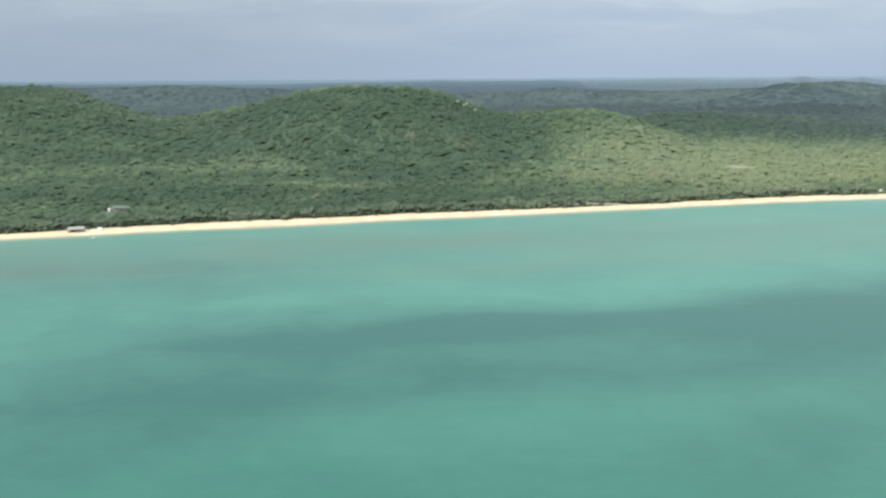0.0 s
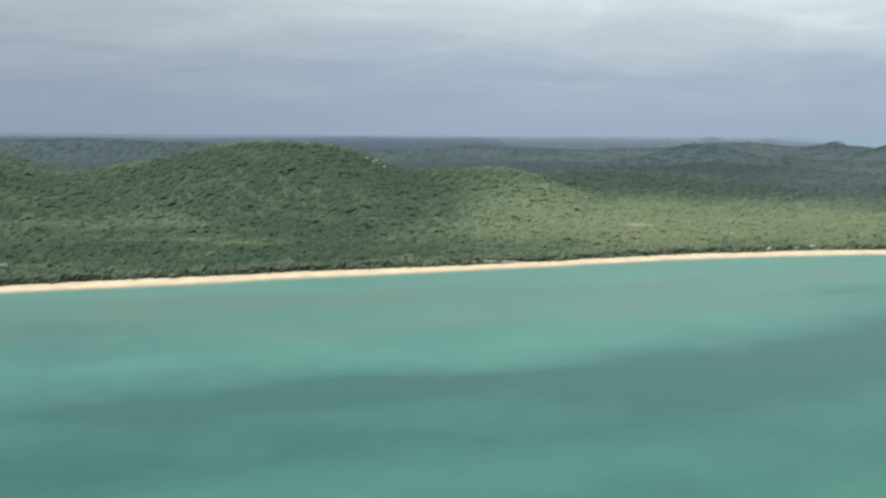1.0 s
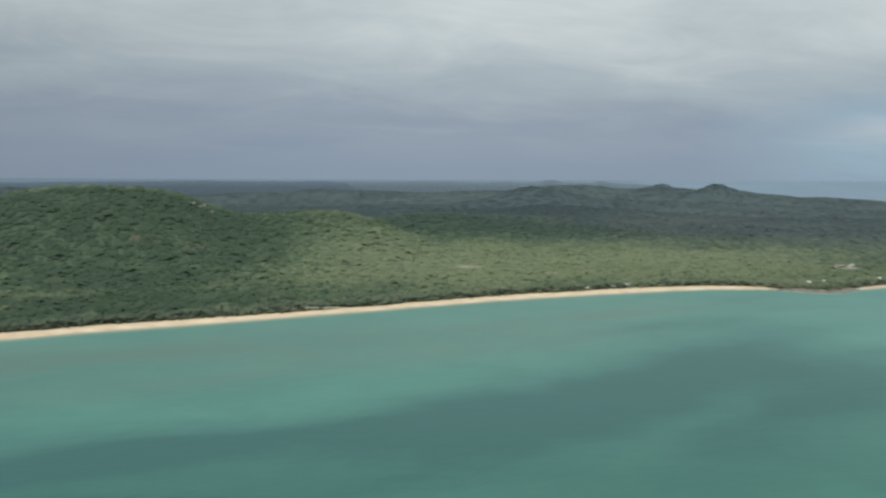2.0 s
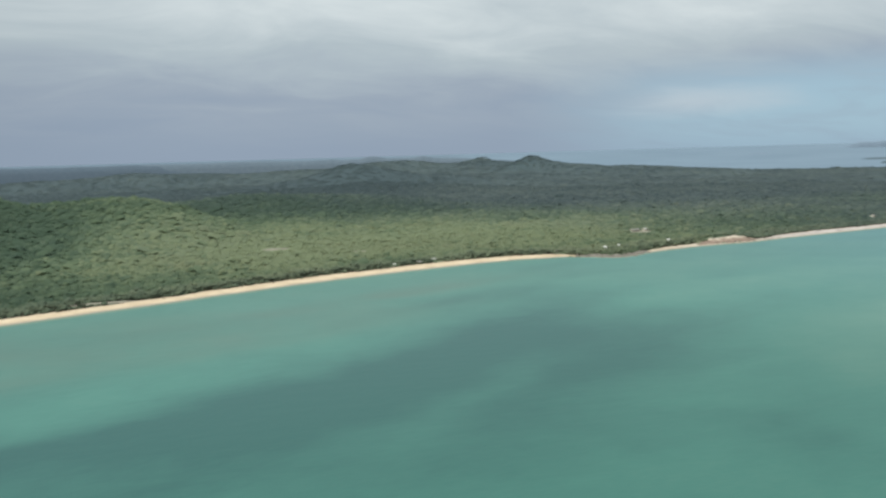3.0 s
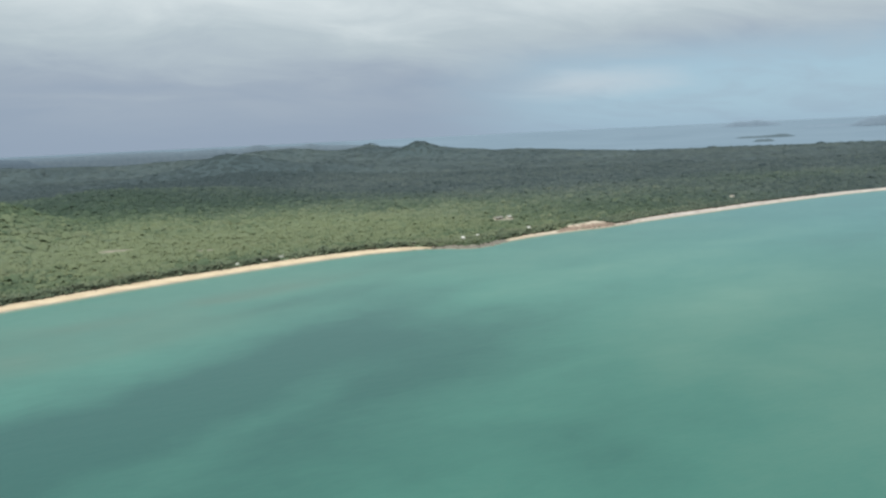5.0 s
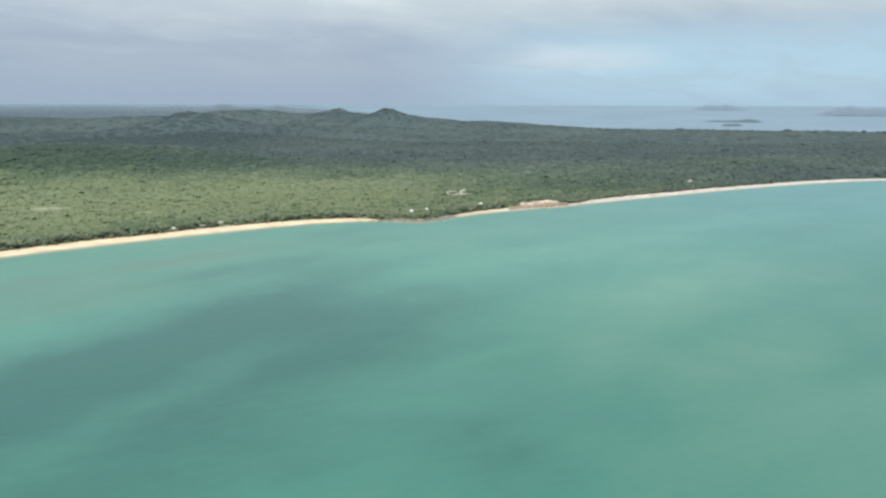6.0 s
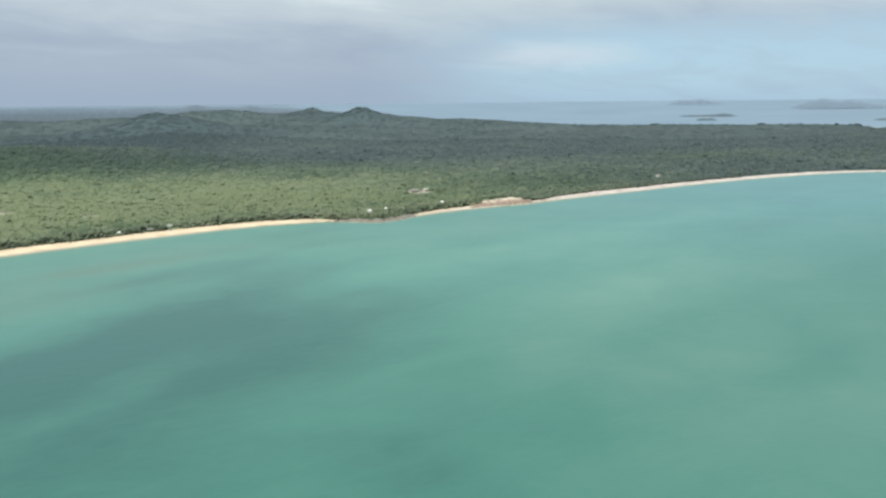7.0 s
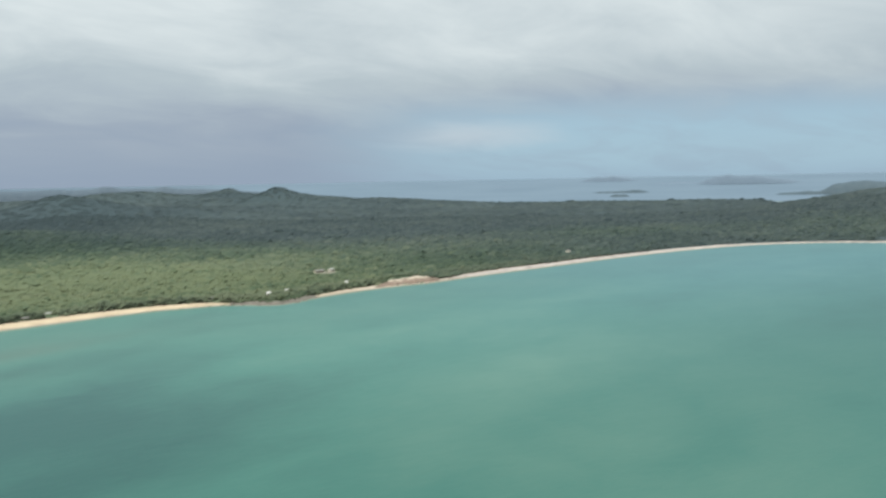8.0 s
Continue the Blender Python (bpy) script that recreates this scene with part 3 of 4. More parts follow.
BZ = np.where(across[:, None] > 1.05, BZ - 0.5, BZ)
beach = mesh_object("beach", np.stack([BX, BY, BZ], -1).reshape(-1, 3), grid_faces(len(across), len(line)), SAND)
attribute(beach, "inland", bd)
attribute(beach, "upper", np.broadcast_to(across[:, None], BX.shape))
tagged(beach, "narrow cream-yellow sand beach between sea and forest", "beach", kind="structure")


# ------------------------------------------------------------------ forest
def ico():
    p = (1 + 5 ** 0.5) / 2
    v = np.array([(-1, p, 0), (1, p, 0), (-1, -p, 0), (1, -p, 0), (0, -1, p), (0, 1, p), (0, -1, -p), (0, 1, -p), (p, 0, -1), (p, 0, 1), (-p, 0, -1), (-p, 0, 1)], float)
    f = np.array([(0, 11, 5), (0, 5, 1), (0, 1, 7), (0, 7, 10), (0, 10, 11), (1, 5, 9), (5, 11, 4), (11, 10, 2), (10, 7, 6), (7, 1, 8),
                  (3, 9, 4), (3, 4, 2), (3, 2, 6), (3, 6, 8), (3, 8, 9), (4, 9, 5), (2, 4, 11), (6, 2, 10), (8, 6, 7), (9, 8, 1)])
    return v / np.linalg.norm(v[0]), f


ICO_V, ICO_F = ico()


def crown(seed, clumps, spread=1.0, flat=0.6, cut=-2.0):
    """A crown of leaf clumps round the origin, about one unit in radius, with gaps and an uneven outline."""
    r = np.random.default_rng(seed)
    vs, fs = [], []
    for k in range(clumps):
        a, q = r.uniform(0, 2 * math.pi), math.sqrt(r.uniform(0, 1)) * (0.78 if clumps > 1 else 0.1) * spread
        c = np.array([q * math.cos(a), q * math.sin(a), r.uniform(-0.25, 0.45) * flat + 0.35 * flat * (1 - q)])
        size = r.uniform(0.62, 1.15) * 0.95 / clumps ** 0.40 * (0.8 if clumps == 1 else 1.0)
        v = ICO_V * (size * r.uniform(0.62, 1.38, (12, 1))) * (1, 1, r.uniform(0.6, 0.95) * min(1.0, 0.35 + flat))
        t = r.uniform(0, 6.28)
        v = v @ np.array([(math.cos(t), -math.sin(t), 0), (math.sin(t), math.cos(t), 0), (0, 0, 1)])
        fs.append(ICO_F[ICO_V[ICO_F][:, :, 2].mean(1) > cut] + 12 * k)
        vs.append(v + c)
    return np.vstack(vs), np.vstack(fs)


CLEARINGS = [  # x, y, half width, half depth
    (398, 1106, 23, 16), (922, 1000, 22, 14), (-308, 787, 15, 19), (486, 1036, 12, 9), (1377, 950, 12, 26),
    (762, 878, 7, 11), (883, 892, 6, 14), (700, 894, 5, 8), (790, 884, 5, 10), (-310, 706, 15, 9), (482, 914, 6, 8), (512, 908, 9, 6), (536, 918, 8, 9), (150, 838, 42, 5)]


def wooded(x, y, d):
    """Where trees stand: inland of the sand, outside the clearings."""
    ok = d > sand_width(x) + np.where((x > 906) & (x < 990), 20, 2.5) + np.where((x > 712) & (x < 800), 14, 0)
    for cx, cy, a, b in CLEARINGS:
        ok &= ((x - cx) / a) ** 2 + ((y - cy) / b) ** 2 > 1
    return ok


def scatter(x0, x1, y0, y1, gap, seed, rule):
    r = np.random.default_rng(seed)
    x, y = np.meshgrid(np.arange(x0, x1, gap), np.arange(y0, y1, gap))
    x, y = x.ravel() + r.uniform(-0.48, 0.48, x.size) * gap, y.ravel() + r.uniform(-0.48, 0.48, y.size) * gap
    d = shore_distance(x, y)
    keep = wooded(x, y, d) & rule(x, y, d)
    return x[keep], y[keep], d[keep]


def plant(name, x, y, d, radius, lift, clumps, mat, seed, label, smooth=False, flat=0.62, cut=-0.7, settle=0.0, vary=0.30, lean=0.9):
    """One mesh of many crowns."""
    r = np.random.default_rng(seed)
    kinds = [crown(seed * 10 + k, clumps, flat=flat, cut=cut) for k in range(9)]
    z = ground_height(x, y, d)
    rise_x, rise_y = (ground_height(x + 6, y, d) - z) / 6.0, (ground_height(x, y + 6, d) - z) / 6.0
    rise_x, rise_y = np.clip(rise_x, -0.6, 0.6), np.clip(rise_y, -0.6, 0.6)
    fall = np.hypot(rise_x, rise_y)
    z = z - np.minimum(fall, 0.6) * radius * settle       # crowns settle into a slope
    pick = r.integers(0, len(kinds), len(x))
    vs, fs, tone_and_shade, haze_at, base = [], [], [], [], 0
    haze_shares = haze_share(x, y, d) + r.normal(0, 0.06, len(x))
    tones = tone_and_shade_at(x, y) + r.normal(0, 0.11, len(x))
    for k, (cv, cf) in enumerate(kinds):
        at = np.nonzero(pick == k)[0]
        if not len(at):
            continue
        s = radius * np.exp(r.normal(0, vary, len(at)))
        t = r.uniform(0, 2 * math.pi, len(at))
        c, q = np.cos(t)[:, None], np.sin(t)[:, None]
        tall = s * r.uniform(0.85, 1.35, len(at))
        px = (cv[None, :, 0] * c - cv[None, :, 1] * q) * s[:, None] + x[at][:, None]
        py = (cv[None, :, 0] * q + cv[None, :, 1] * c) * s[:, None] + y[at][:, None]
        pz = cv[None, :, 2] * tall[:, None] + (z[at] + lift * s / radius * r.uniform(0.75, 1.25, len(at)))[:, None]
        pz = pz + lean * (rise_x[at][:, None] * (px - x[at][:, None]) + rise_y[at][:, None] * (py - y[at][:, None]))
        vs.append(np.stack([px, py, pz], -1).reshape(-1, 3))
        fs.append((cf[None] + (np.arange(len(at)) * len(cv))[:, None, None]).reshape(-1, 3) + base)
        tone_and_shade.append(np.repeat(tones[at], len(cv)))
        haze_at.append(np.repeat(haze_shares[at], len(cv)))
        base += len(at) * len(cv)
    ob = mesh_object(name, np.vstack(vs), np.vstack(fs), mat, smooth)
    attribute(ob, "tone_and_shade", np.concatenate(tone_and_shade))
    attribute(ob, "haze_mix", np.clip(np.concatenate(haze_at), 0, 1))
    return tagged(ob, label, "forest", kind="stuff")


def in_sight(x, y, left=-31.5, right=72.0):
    """Inside the fan of land that the flight overlooks."""
    a = np.degrees(np.arctan2(x + 30, y + 40)), np.degrees(np.arctan2(x - 283, y - 40))
    return (a[0] > left) & (a[1] < right)


near = lambda x, y, d: (d < 240) & in_sight(x, y) & (np.hypot(x - 150, y) < 1500)
x, y, d = scatter(-650, 1700, 600, 1300, 5.0, 11, near)
edge = d < sand_width(x) + 10
own = edge & (x > -400) & (x < 930)      # these stand alone, below
front = (d < 52) & ~own
rest = ~front & ~own
plant("forest", x[rest], y[rest], d[rest], 3.3, -0.35, 3, FOREST, 21, "dense green coastal woodland of low rounded trees", True, 0.50, cut=0.0, vary=0.34)
plant("forest", x[front], y[front], d[front], 3.4, 0.4, 8, FRINGE, 22, "dark green trees crowding the edge of the beach", True)
EDGE = (x[own], y[own], d[own])
mid = lambda x, y, d: (d > 25) & ~near(x, y, d) & in_sight(x, y) & (np.hypot(x - 150, y) < 1950)
x, y, d = scatter(-1100, 1950, 650, 1980, 4.8, 12, mid)
plant("forest", x, y, d, 4.2, -0.9, 1, FOREST, 23, "green woodland over the low hills and flats", True, 0.46, cut=0.0, vary=0.34, lean=0.9)
far = lambda x, y, d: (d > 25) & (np.hypot(x - 150, y) >= 1950) & (np.hypot(x - 150, y) < 2750) & in_sight(x, y)
x, y, d = scatter(-1500, 2800, 500, 2800, 8.0, 13, far)
keep = ground_height(x, y, d) > 1.0
plant("forest", x[keep], y[keep], d[keep], 6.6, -0.4, 1, FOREST, 24, "dull grey-green, haze-tinted forest of the hills further inland", True, 0.20, cut=0.1, vary=0.24)
farthest = lambda x, y, d: (d > 25) & (np.hypot(x - 150, y) >= 2750) & in_sight(x, y)
x, y, d = scatter(-2600, 4300, 500, 4700, 23.0, 14, farthest)
keep = ground_height(x, y, d) > 7.0
plant("forest", x[keep], y[keep], d[keep], 18.0, 0.5, 1, FOREST, 25, "haze-tinted grey-green forest of the far hills and cape", True, -0.12, cut=0.1, vary=0.12)


run = line[(line[:, 0] > 700) & (line[:, 0] < 1040)]
rr_ = np.random.default_rng(77)
pick = rr_.integers(0, len(run), 620)
x, y = run[pick, 0] + rr_.uniform(-3, 3, 620), run[pick, 1] + rr_.uniform(4, 34, 620)
d = shore_distance(x, y)
keep = (d > 3.5) & ((x < 812) | (d > 13)) & ((x < 912) | (x > 992) | (d > 15 + 14 * rough_noise(x, y, 30, 2, 3)))
plant("scrub", x[keep], y[keep], d[keep], 1.7, 0.9, 5, FOREST, 27, "low olive scrub on the rocky headland and bank", True, 0.7)

run = line[(line[:, 0] > -460) & (line[:, 0] < 1500)]
out_ = nrm[(line[:, 0] > -460) & (line[:, 0] < 1500)]
pick = rr_.integers(0, len(run), 2200)
back_ = sand_width(run[pick, 0]) + rr_.uniform(0.5, 9.0, 2200)
x, y = run[pick, 0] + out_[pick, 0] * back_, run[pick, 1] + out_[pick, 1] * back_
d = shore_distance(x, y)
keep = wooded(x, y, d + 3.0) & ((x < 705) | (x > 812))
plant("scrub", x[keep], y[keep], d[keep], 2.0, 0.5, 4, FRINGE, 28, "low pale green dune scrub along the top of the beach", True, 0.6)

# ------------------------------------------------------------------ single trees along the beach
def part(name, bm, mat, parent, label=""):
    """Links a bmesh as one mesh object under a thing or a part."""
    me = bpy.data.meshes.new(name)
    bm.normal_update()
    bm.to_mesh(me)
    bm.free()
    me.materials.append(mat)
    ob = new(name, me)
    ob.parent = parent
    if label:
        tagged(ob, label)
    return ob


def thing(name, label, category, group="", kind=""):
    return tagged(new(name), label, category, group, kind)


def tube(bm, a, b, ra, rb, sides=6):
    a, b = Vector(a), Vector(b)
    q = (b - a).to_track_quat("Z", "Y")
    rings = []
    for c, r in ((a, ra), (b, rb)):
        rings.append([bm.verts.new(c + q @ Vector((r * math.cos(2 * math.pi * k / sides), r * math.sin(2 * math.pi * k / sides), 0))) for k in range(sides)])
    for k in range(sides):
        bm.faces.new((rings[0][k], rings[0][(k + 1) % sides], rings[1][(k + 1) % sides], rings[1][k]))
    bm.faces.new(rings[1])
    bm.faces.new(rings[0][::-1])


def box(bm, centre, size, turn=0.0, bevel=0.0):
    m = Matrix.Translation(centre) @ Matrix.Rotation(turn, 4, "Z") @ Matrix.Diagonal((*size, 1))
    made = bmesh.ops.create_cube(bm, size=1.0, matrix=m)
    if bevel:
        edges = {e for v in made["verts"] for e in v.link_edges}
        bmesh.ops.bevel(bm, geom=list(edges), offset=bevel, segments=1, affect="EDGES")


def make_tree(seed, label):
    r = random.Random(seed)
    tree = thing("tree", label, "tree", "trees along the beach")
    bm = bmesh.new()
    tip = Vector((r.uniform(-0.4, 0.4), r.uniform(-0.4, 0.4), r.uniform(3.0, 4.0)))
    tube(bm, (0, 0, -0.5), tip * 0.5, 0.26, 0.19)
    tube(bm, tip * 0.5, tip, 0.19, 0.13)
    for k in range(5):
        a = k * 1.257 + r.uniform(-0.4, 0.4)
        tube(bm, tip * r.uniform(0.6, 1.0), tip + Vector((math.cos(a) * r.uniform(1.4, 2.4), math.sin(a) * r.uniform(1.4, 2.4), r.uniform(0.6, 1.8))), 0.10, 0.04, 5)
    part("trunk", bm, BARK, tree)
    cv, cf = crown(seed + 500, 30, 1.15, r.uniform(1.0, 1.35))
    cv = cv * 3.4 + np.array([tip.x, tip.y, tip.z + 0.1])
    ob = mesh_object("crown", cv, cf, FRINGE, False)
    attribute(ob, "tone_and_shade", np.full(len(cv), r.uniform(0.28, 0.52)))
    attribute(ob, "haze_mix", np.full(len(cv), r.uniform(0.0, 0.25)))
    ob.parent = tree
    return tree


TREES = [make_tree(31 + k, text) for k, text in enumerate((
    "dark green broad-crowned tree at the edge of the sand", "grey-green bushy tree at the edge of the sand", "low spreading green tree behind the beach",
    "tall leafy green tree behind the beach", "dense dark tree leaning over the sand", "olive-green tree with an open crown by the beach"))]
ex, ey, ed = EDGE
ez = ground_height(ex, ey, ed)
r = random.Random(5)
order = list(range(len(ex)))
for k in order:
    k6 = k % len(TREES)
    s_ = r.uniform(0.7, 1.25)
    m = pose(ex[k], ey[k], ez[k] - 1.7, 0, 0, r.uniform(0, 360))
    if k < len(TREES):
        TREES[k6].matrix_basis = m
    else:
        c = copy_thing(TREES[k6], m)
        c.scale = (s_, s_, s_ * r.uniform(0.85, 1.15))

# ------------------------------------------------------------------ bare ground, rocks and the red bank
def make_rock(name, a, b, c, scale=0.5):
    m, n = material(name)
    pos = n.add("ShaderNodeNewGeometry").outputs["Position"]
    big, fine = n.noise(pos, scale * 0.35, 4.0, 0.6), n.noise(pos, scale * 3, 4.0, 0.65)
    f = n.math("ADD", n.math("MULTIPLY", big, 0.6), n.math("MULTIPLY", fine, 0.4))
    finish(n, n.ramp(f, [(0.32, a), (0.5, b), (0.68, c)]), 0.9, 0.0, fine, 0.6, 0.5, 0.2)
    return m


def make_bank():
    """Red laterite below, pale pink sand along the brow."""
    m, n = material("laterite")
    pos = n.add("ShaderNodeNewGeometry").outputs["Position"]
    z = n.add("ShaderNodeSeparateXYZ", {0: pos}).outputs[2]
    big, fine = n.noise(pos, 0.085, 5.0, 0.65), n.noise(pos, 1.0, 4.0, 0.65)
    layer = n.math("ADD", z, n.math("MULTIPLY", n.math("SUBTRACT", big, 0.5), 16.0))
    red = n.ramp(fine, [(0.3, (0.150, 0.108, 0.086)), (0.7, (0.29, 0.215, 0.165))])
    pale = n.ramp(fine, [(0.3, (0.40, 0.34, 0.27)), (0.7, (0.56, 0.485, 0.395))])
    finish(n, n.mix(n.span(layer, 3.2, 7.2), red, pale), 0.95, 0.0, fine, 0.5, 0.6, 0.2)
    return m


ROCK = make_rock("shore_rock", (0.115, 0.105, 0.088), (0.180, 0.162, 0.135), (0.27, 0.24, 0.20))
BARE = make_rock("bare_earth", (0.18, 0.172, 0.132), (0.245, 0.228, 0.178), (0.31, 0.285, 0.23), 0.3)
BANK = make_bank()


def drape(name, x0, x1, d0, d1, step, mat, lift, rough, label, category, seed, taper=0.12):
    """A rough sheet lying on the ground along the shore, between two distances inland."""
    run = line[(line[:, 0] > x0) & (line[:, 0] < x1)]
    out = nrm[(line[:, 0] > x0) & (line[:, 0] < x1)]
    k = np.linspace(0, 1, max(12, int(len(run) * 4.0 / step)))
    at = np.linspace(0, 1, len(run))
    px, py, qx, qy = [np.interp(k, at, col) for col in (run[:, 0], run[:, 1], out[:, 0], out[:, 1])]
    dd = np.linspace(0, 1, max(6, int((d1 - d0) / step)))
    swing = np.clip(np.minimum(k, 1 - k) / taper, 0, 1) ** 0.5
    ragged = 0.72 + 0.28 * rough_noise(px, py, 22, 3, seed + 2)
    D = d0 + (d1 - d0) * dd[:, None] * (swing * ragged)[None, :]
    X, Y = px + qx * D, py + qy * D
    Z = ground_height(X, Y) + lift + rough * rough_noise(X, Y, 14, 3, seed) + rough * 0.6 * np.abs(rough_noise(X, Y, 5, 2, seed + 1))
    edge = np.minimum(np.minimum(dd, 1 - dd)[:, None] * 6, swing[None, :] * 1.5)
    Z = Z - (1 - np.clip(edge, 0, 1)) * (lift + rough)
    ob = mesh_object(name, np.stack([X, Y, Z], -1).reshape(-1, 3), grid_faces(len(dd), len(k)), mat, False)
    return tagged(ob, label, category, kind="structure")


drape("rock_shelf", 704, 812, -4.0, 21.0, 1.3, ROCK, 0.5, 1.0, "brown-grey rock shelf of the low headland", "rock", 1)
drape("red_bank", 892, 1012, 2.0, 30.0, 1.5, BANK, 0.4, 1.6, "eroded red earth bank with a pale brow above the sea", "bank", 2, 0.3)


def patch_of_ground(x, y, a, b, mat, label, seed):
    """A bare patch with a ragged outline, lying on the ground."""
    r = np.linspace(0, 1, 8)
    t = np.radians(np.arange(0, 360, 8))
    R, A = np.meshgrid(r, t, indexing="ij")
    wave = 1 + 0.30 * rough_noise(np.cos(A) * 60 + seed * 37, np.sin(A) * 60, 40, 3, seed)
    X, Y = x + a * R * wave * np.cos(A), y + b * R * wave * np.sin(A)
    ob = mesh_object("bare_patch", np.stack([X, Y, ground_height(X, Y) + 0.9 - 0.8 * R ** 4], -1).reshape(-1, 3), grid_faces(8, len(t), True), mat)
    return tagged(ob, label, "bare ground", kind="structure")


for k, (px, py, a, b) in enumerate(((398, 1113, 21, 8), (922, 1004, 20, 8), (486, 1040, 11, 4), (150, 839, 40, 4.0))):
    patch_of_ground(px, py, a, b, BARE, "pale bare sandy clearing among the trees", k)


def make_boulder(seed):
    r = random.Random(seed)
    bm = bmesh.new()
    bmesh.ops.create_icosphere(bm, subdivisions=2, radius=1.0)
    ph = [r.uniform(0, 6) for _ in range(6)]
    for v in bm.verts:
        c = v.co.copy()
        k = 1 + 0.22 * math.sin(c.x * 2.7 + ph[0]) * math.cos(c.y * 3.1 + ph[1]) + 0.12 * math.sin(c.z * 5 + ph[2] + c.x * 4)
        v.co = Vector((c.x * k * 1.2, c.y * k, max(-0.45, c.z * k * 0.75)))
    me = bpy.data.meshes.new("boulder")
    bm.to_mesh(me)
    bm.free()
    me.materials.append(ROCK)
    return me


BOULDERS = [make_boulder(60 + k) for k in range(4)]
r = random.Random(9)
for k in range(70):
    if k < 46:
        bx = r.uniform(706, 806)
        inland_by = r.uniform(-6, 9)
    else:
        bx = r.uniform(926, 1030)
        inland_by = r.uniform(-3, 7)
    j = int(np.argmin(np.abs(line[:, 0] - bx)))
    p = line[j] + nrm[j] * inland_by
    size = r.uniform(0.5, 1.5)
    ob = new("boulder", BOULDERS[k % 4])
    ob.matrix_basis = pose(p[0], p[1], float(ground_height(p[0], p[1])) + size * 0.25 + (0.5 if inland_by > 1 else 0.0), 0, 0, r.uniform(0, 360)) @ Matrix.Diagonal((size * 1.3, size, size * 0.9, 1))
    tagged(ob, "brown weathered boulder on the rocky shore", "rock", "boulders along the shore")

PALE_ROCK = make_rock("pale_rock", (0.20, 0.195, 0.17), (0.27, 0.26, 0.225), (0.34, 0.32, 0.275))
OUTCROPS = []
for me in BOULDERS:
    c = me.copy()
    c.materials.clear()
    c.materials.append(PALE_ROCK)
    OUTCROPS.append(c)
for k in range(11):
    bx, by = r.gauss(38, 14), r.gauss(1402, 10)
    size = r.uniform(1.2, 2.4)
    ob = new("rock_outcrop", OUTCROPS[k % 4])
    ob.matrix_basis = pose(bx, by, float(ground_height(bx, by)) + size * 0.75 + 0.6, 0, 0, r.uniform(0, 360)) @ Matrix.Diagonal((size, size, size * 1.5, 1))
    tagged(ob, "pale grey rock outcrop among trees on a hilltop", "rock", "pale outcrops on the hill")

# ------------------------------------------------------------------ buildings and other small things
WHITE = paint("white_paint", (0.78, 0.77, 0.73), 0.5, 0.12)
CREAM = paint("cream_wall", (0.48, 0.45, 0.375), 0.7, 0.15)
TIN = paint("weathered_roof", (0.22, 0.21, 0.19), 0.85, 0.25)
PALE_TIN = paint("pale_roof", (0.37, 0.37, 0.345), 0.85, 0.2)
WHITE_TIN = paint("white_roof", (0.66, 0.65, 0.62), 0.8, 0.15)
GREEN_TIN = paint("green_roof", (0.12, 0.145, 0.12), 0.85, 0.25)
GREY_TIN = paint("grey_roof", (0.30, 0.285, 0.265), 0.8, 0.2)
TIMBER = paint("old_timber", (0.22, 0.17, 0.12), 0.85, 0.35)
DARK = paint("dark_glass", (0.03, 0.035, 0.04), 0.15, 0.1)
CANVAS = paint("canvas", (0.74, 0.73, 0.69), 0.85, 0.12)
TAN = paint("tan_canvas", (0.50, 0.42, 0.30), 0.85, 0.15)
RUBBER = paint("black_rubber", (0.025, 0.025, 0.027), 0.8, 0.2)


def gable(bm, length, width, eave, rise, thick=0.12, over=0.5):
    """A ridged roof of two slabs with overhangs."""
    L, Wd = length / 2 + over, width / 2 + over
    drop = rise * over / (width / 2)
    for sgn in (-1, 1):
        low = [(-L, sgn * Wd, eave - drop), (L, sgn * Wd, eave - drop), (L, 0, eave + rise), (-L, 0, eave + rise)]
        a = [bm.verts.new(p) for p in low]
        b = [bm.verts.new((p[0], p[1], p[2] + thick)) for p in low]
        for f in (a[::-1], b, *[(a[i], a[(i + 1) % 4], b[(i + 1) % 4], b[i]) for i in range(4)]):
            bm.faces.new(f)


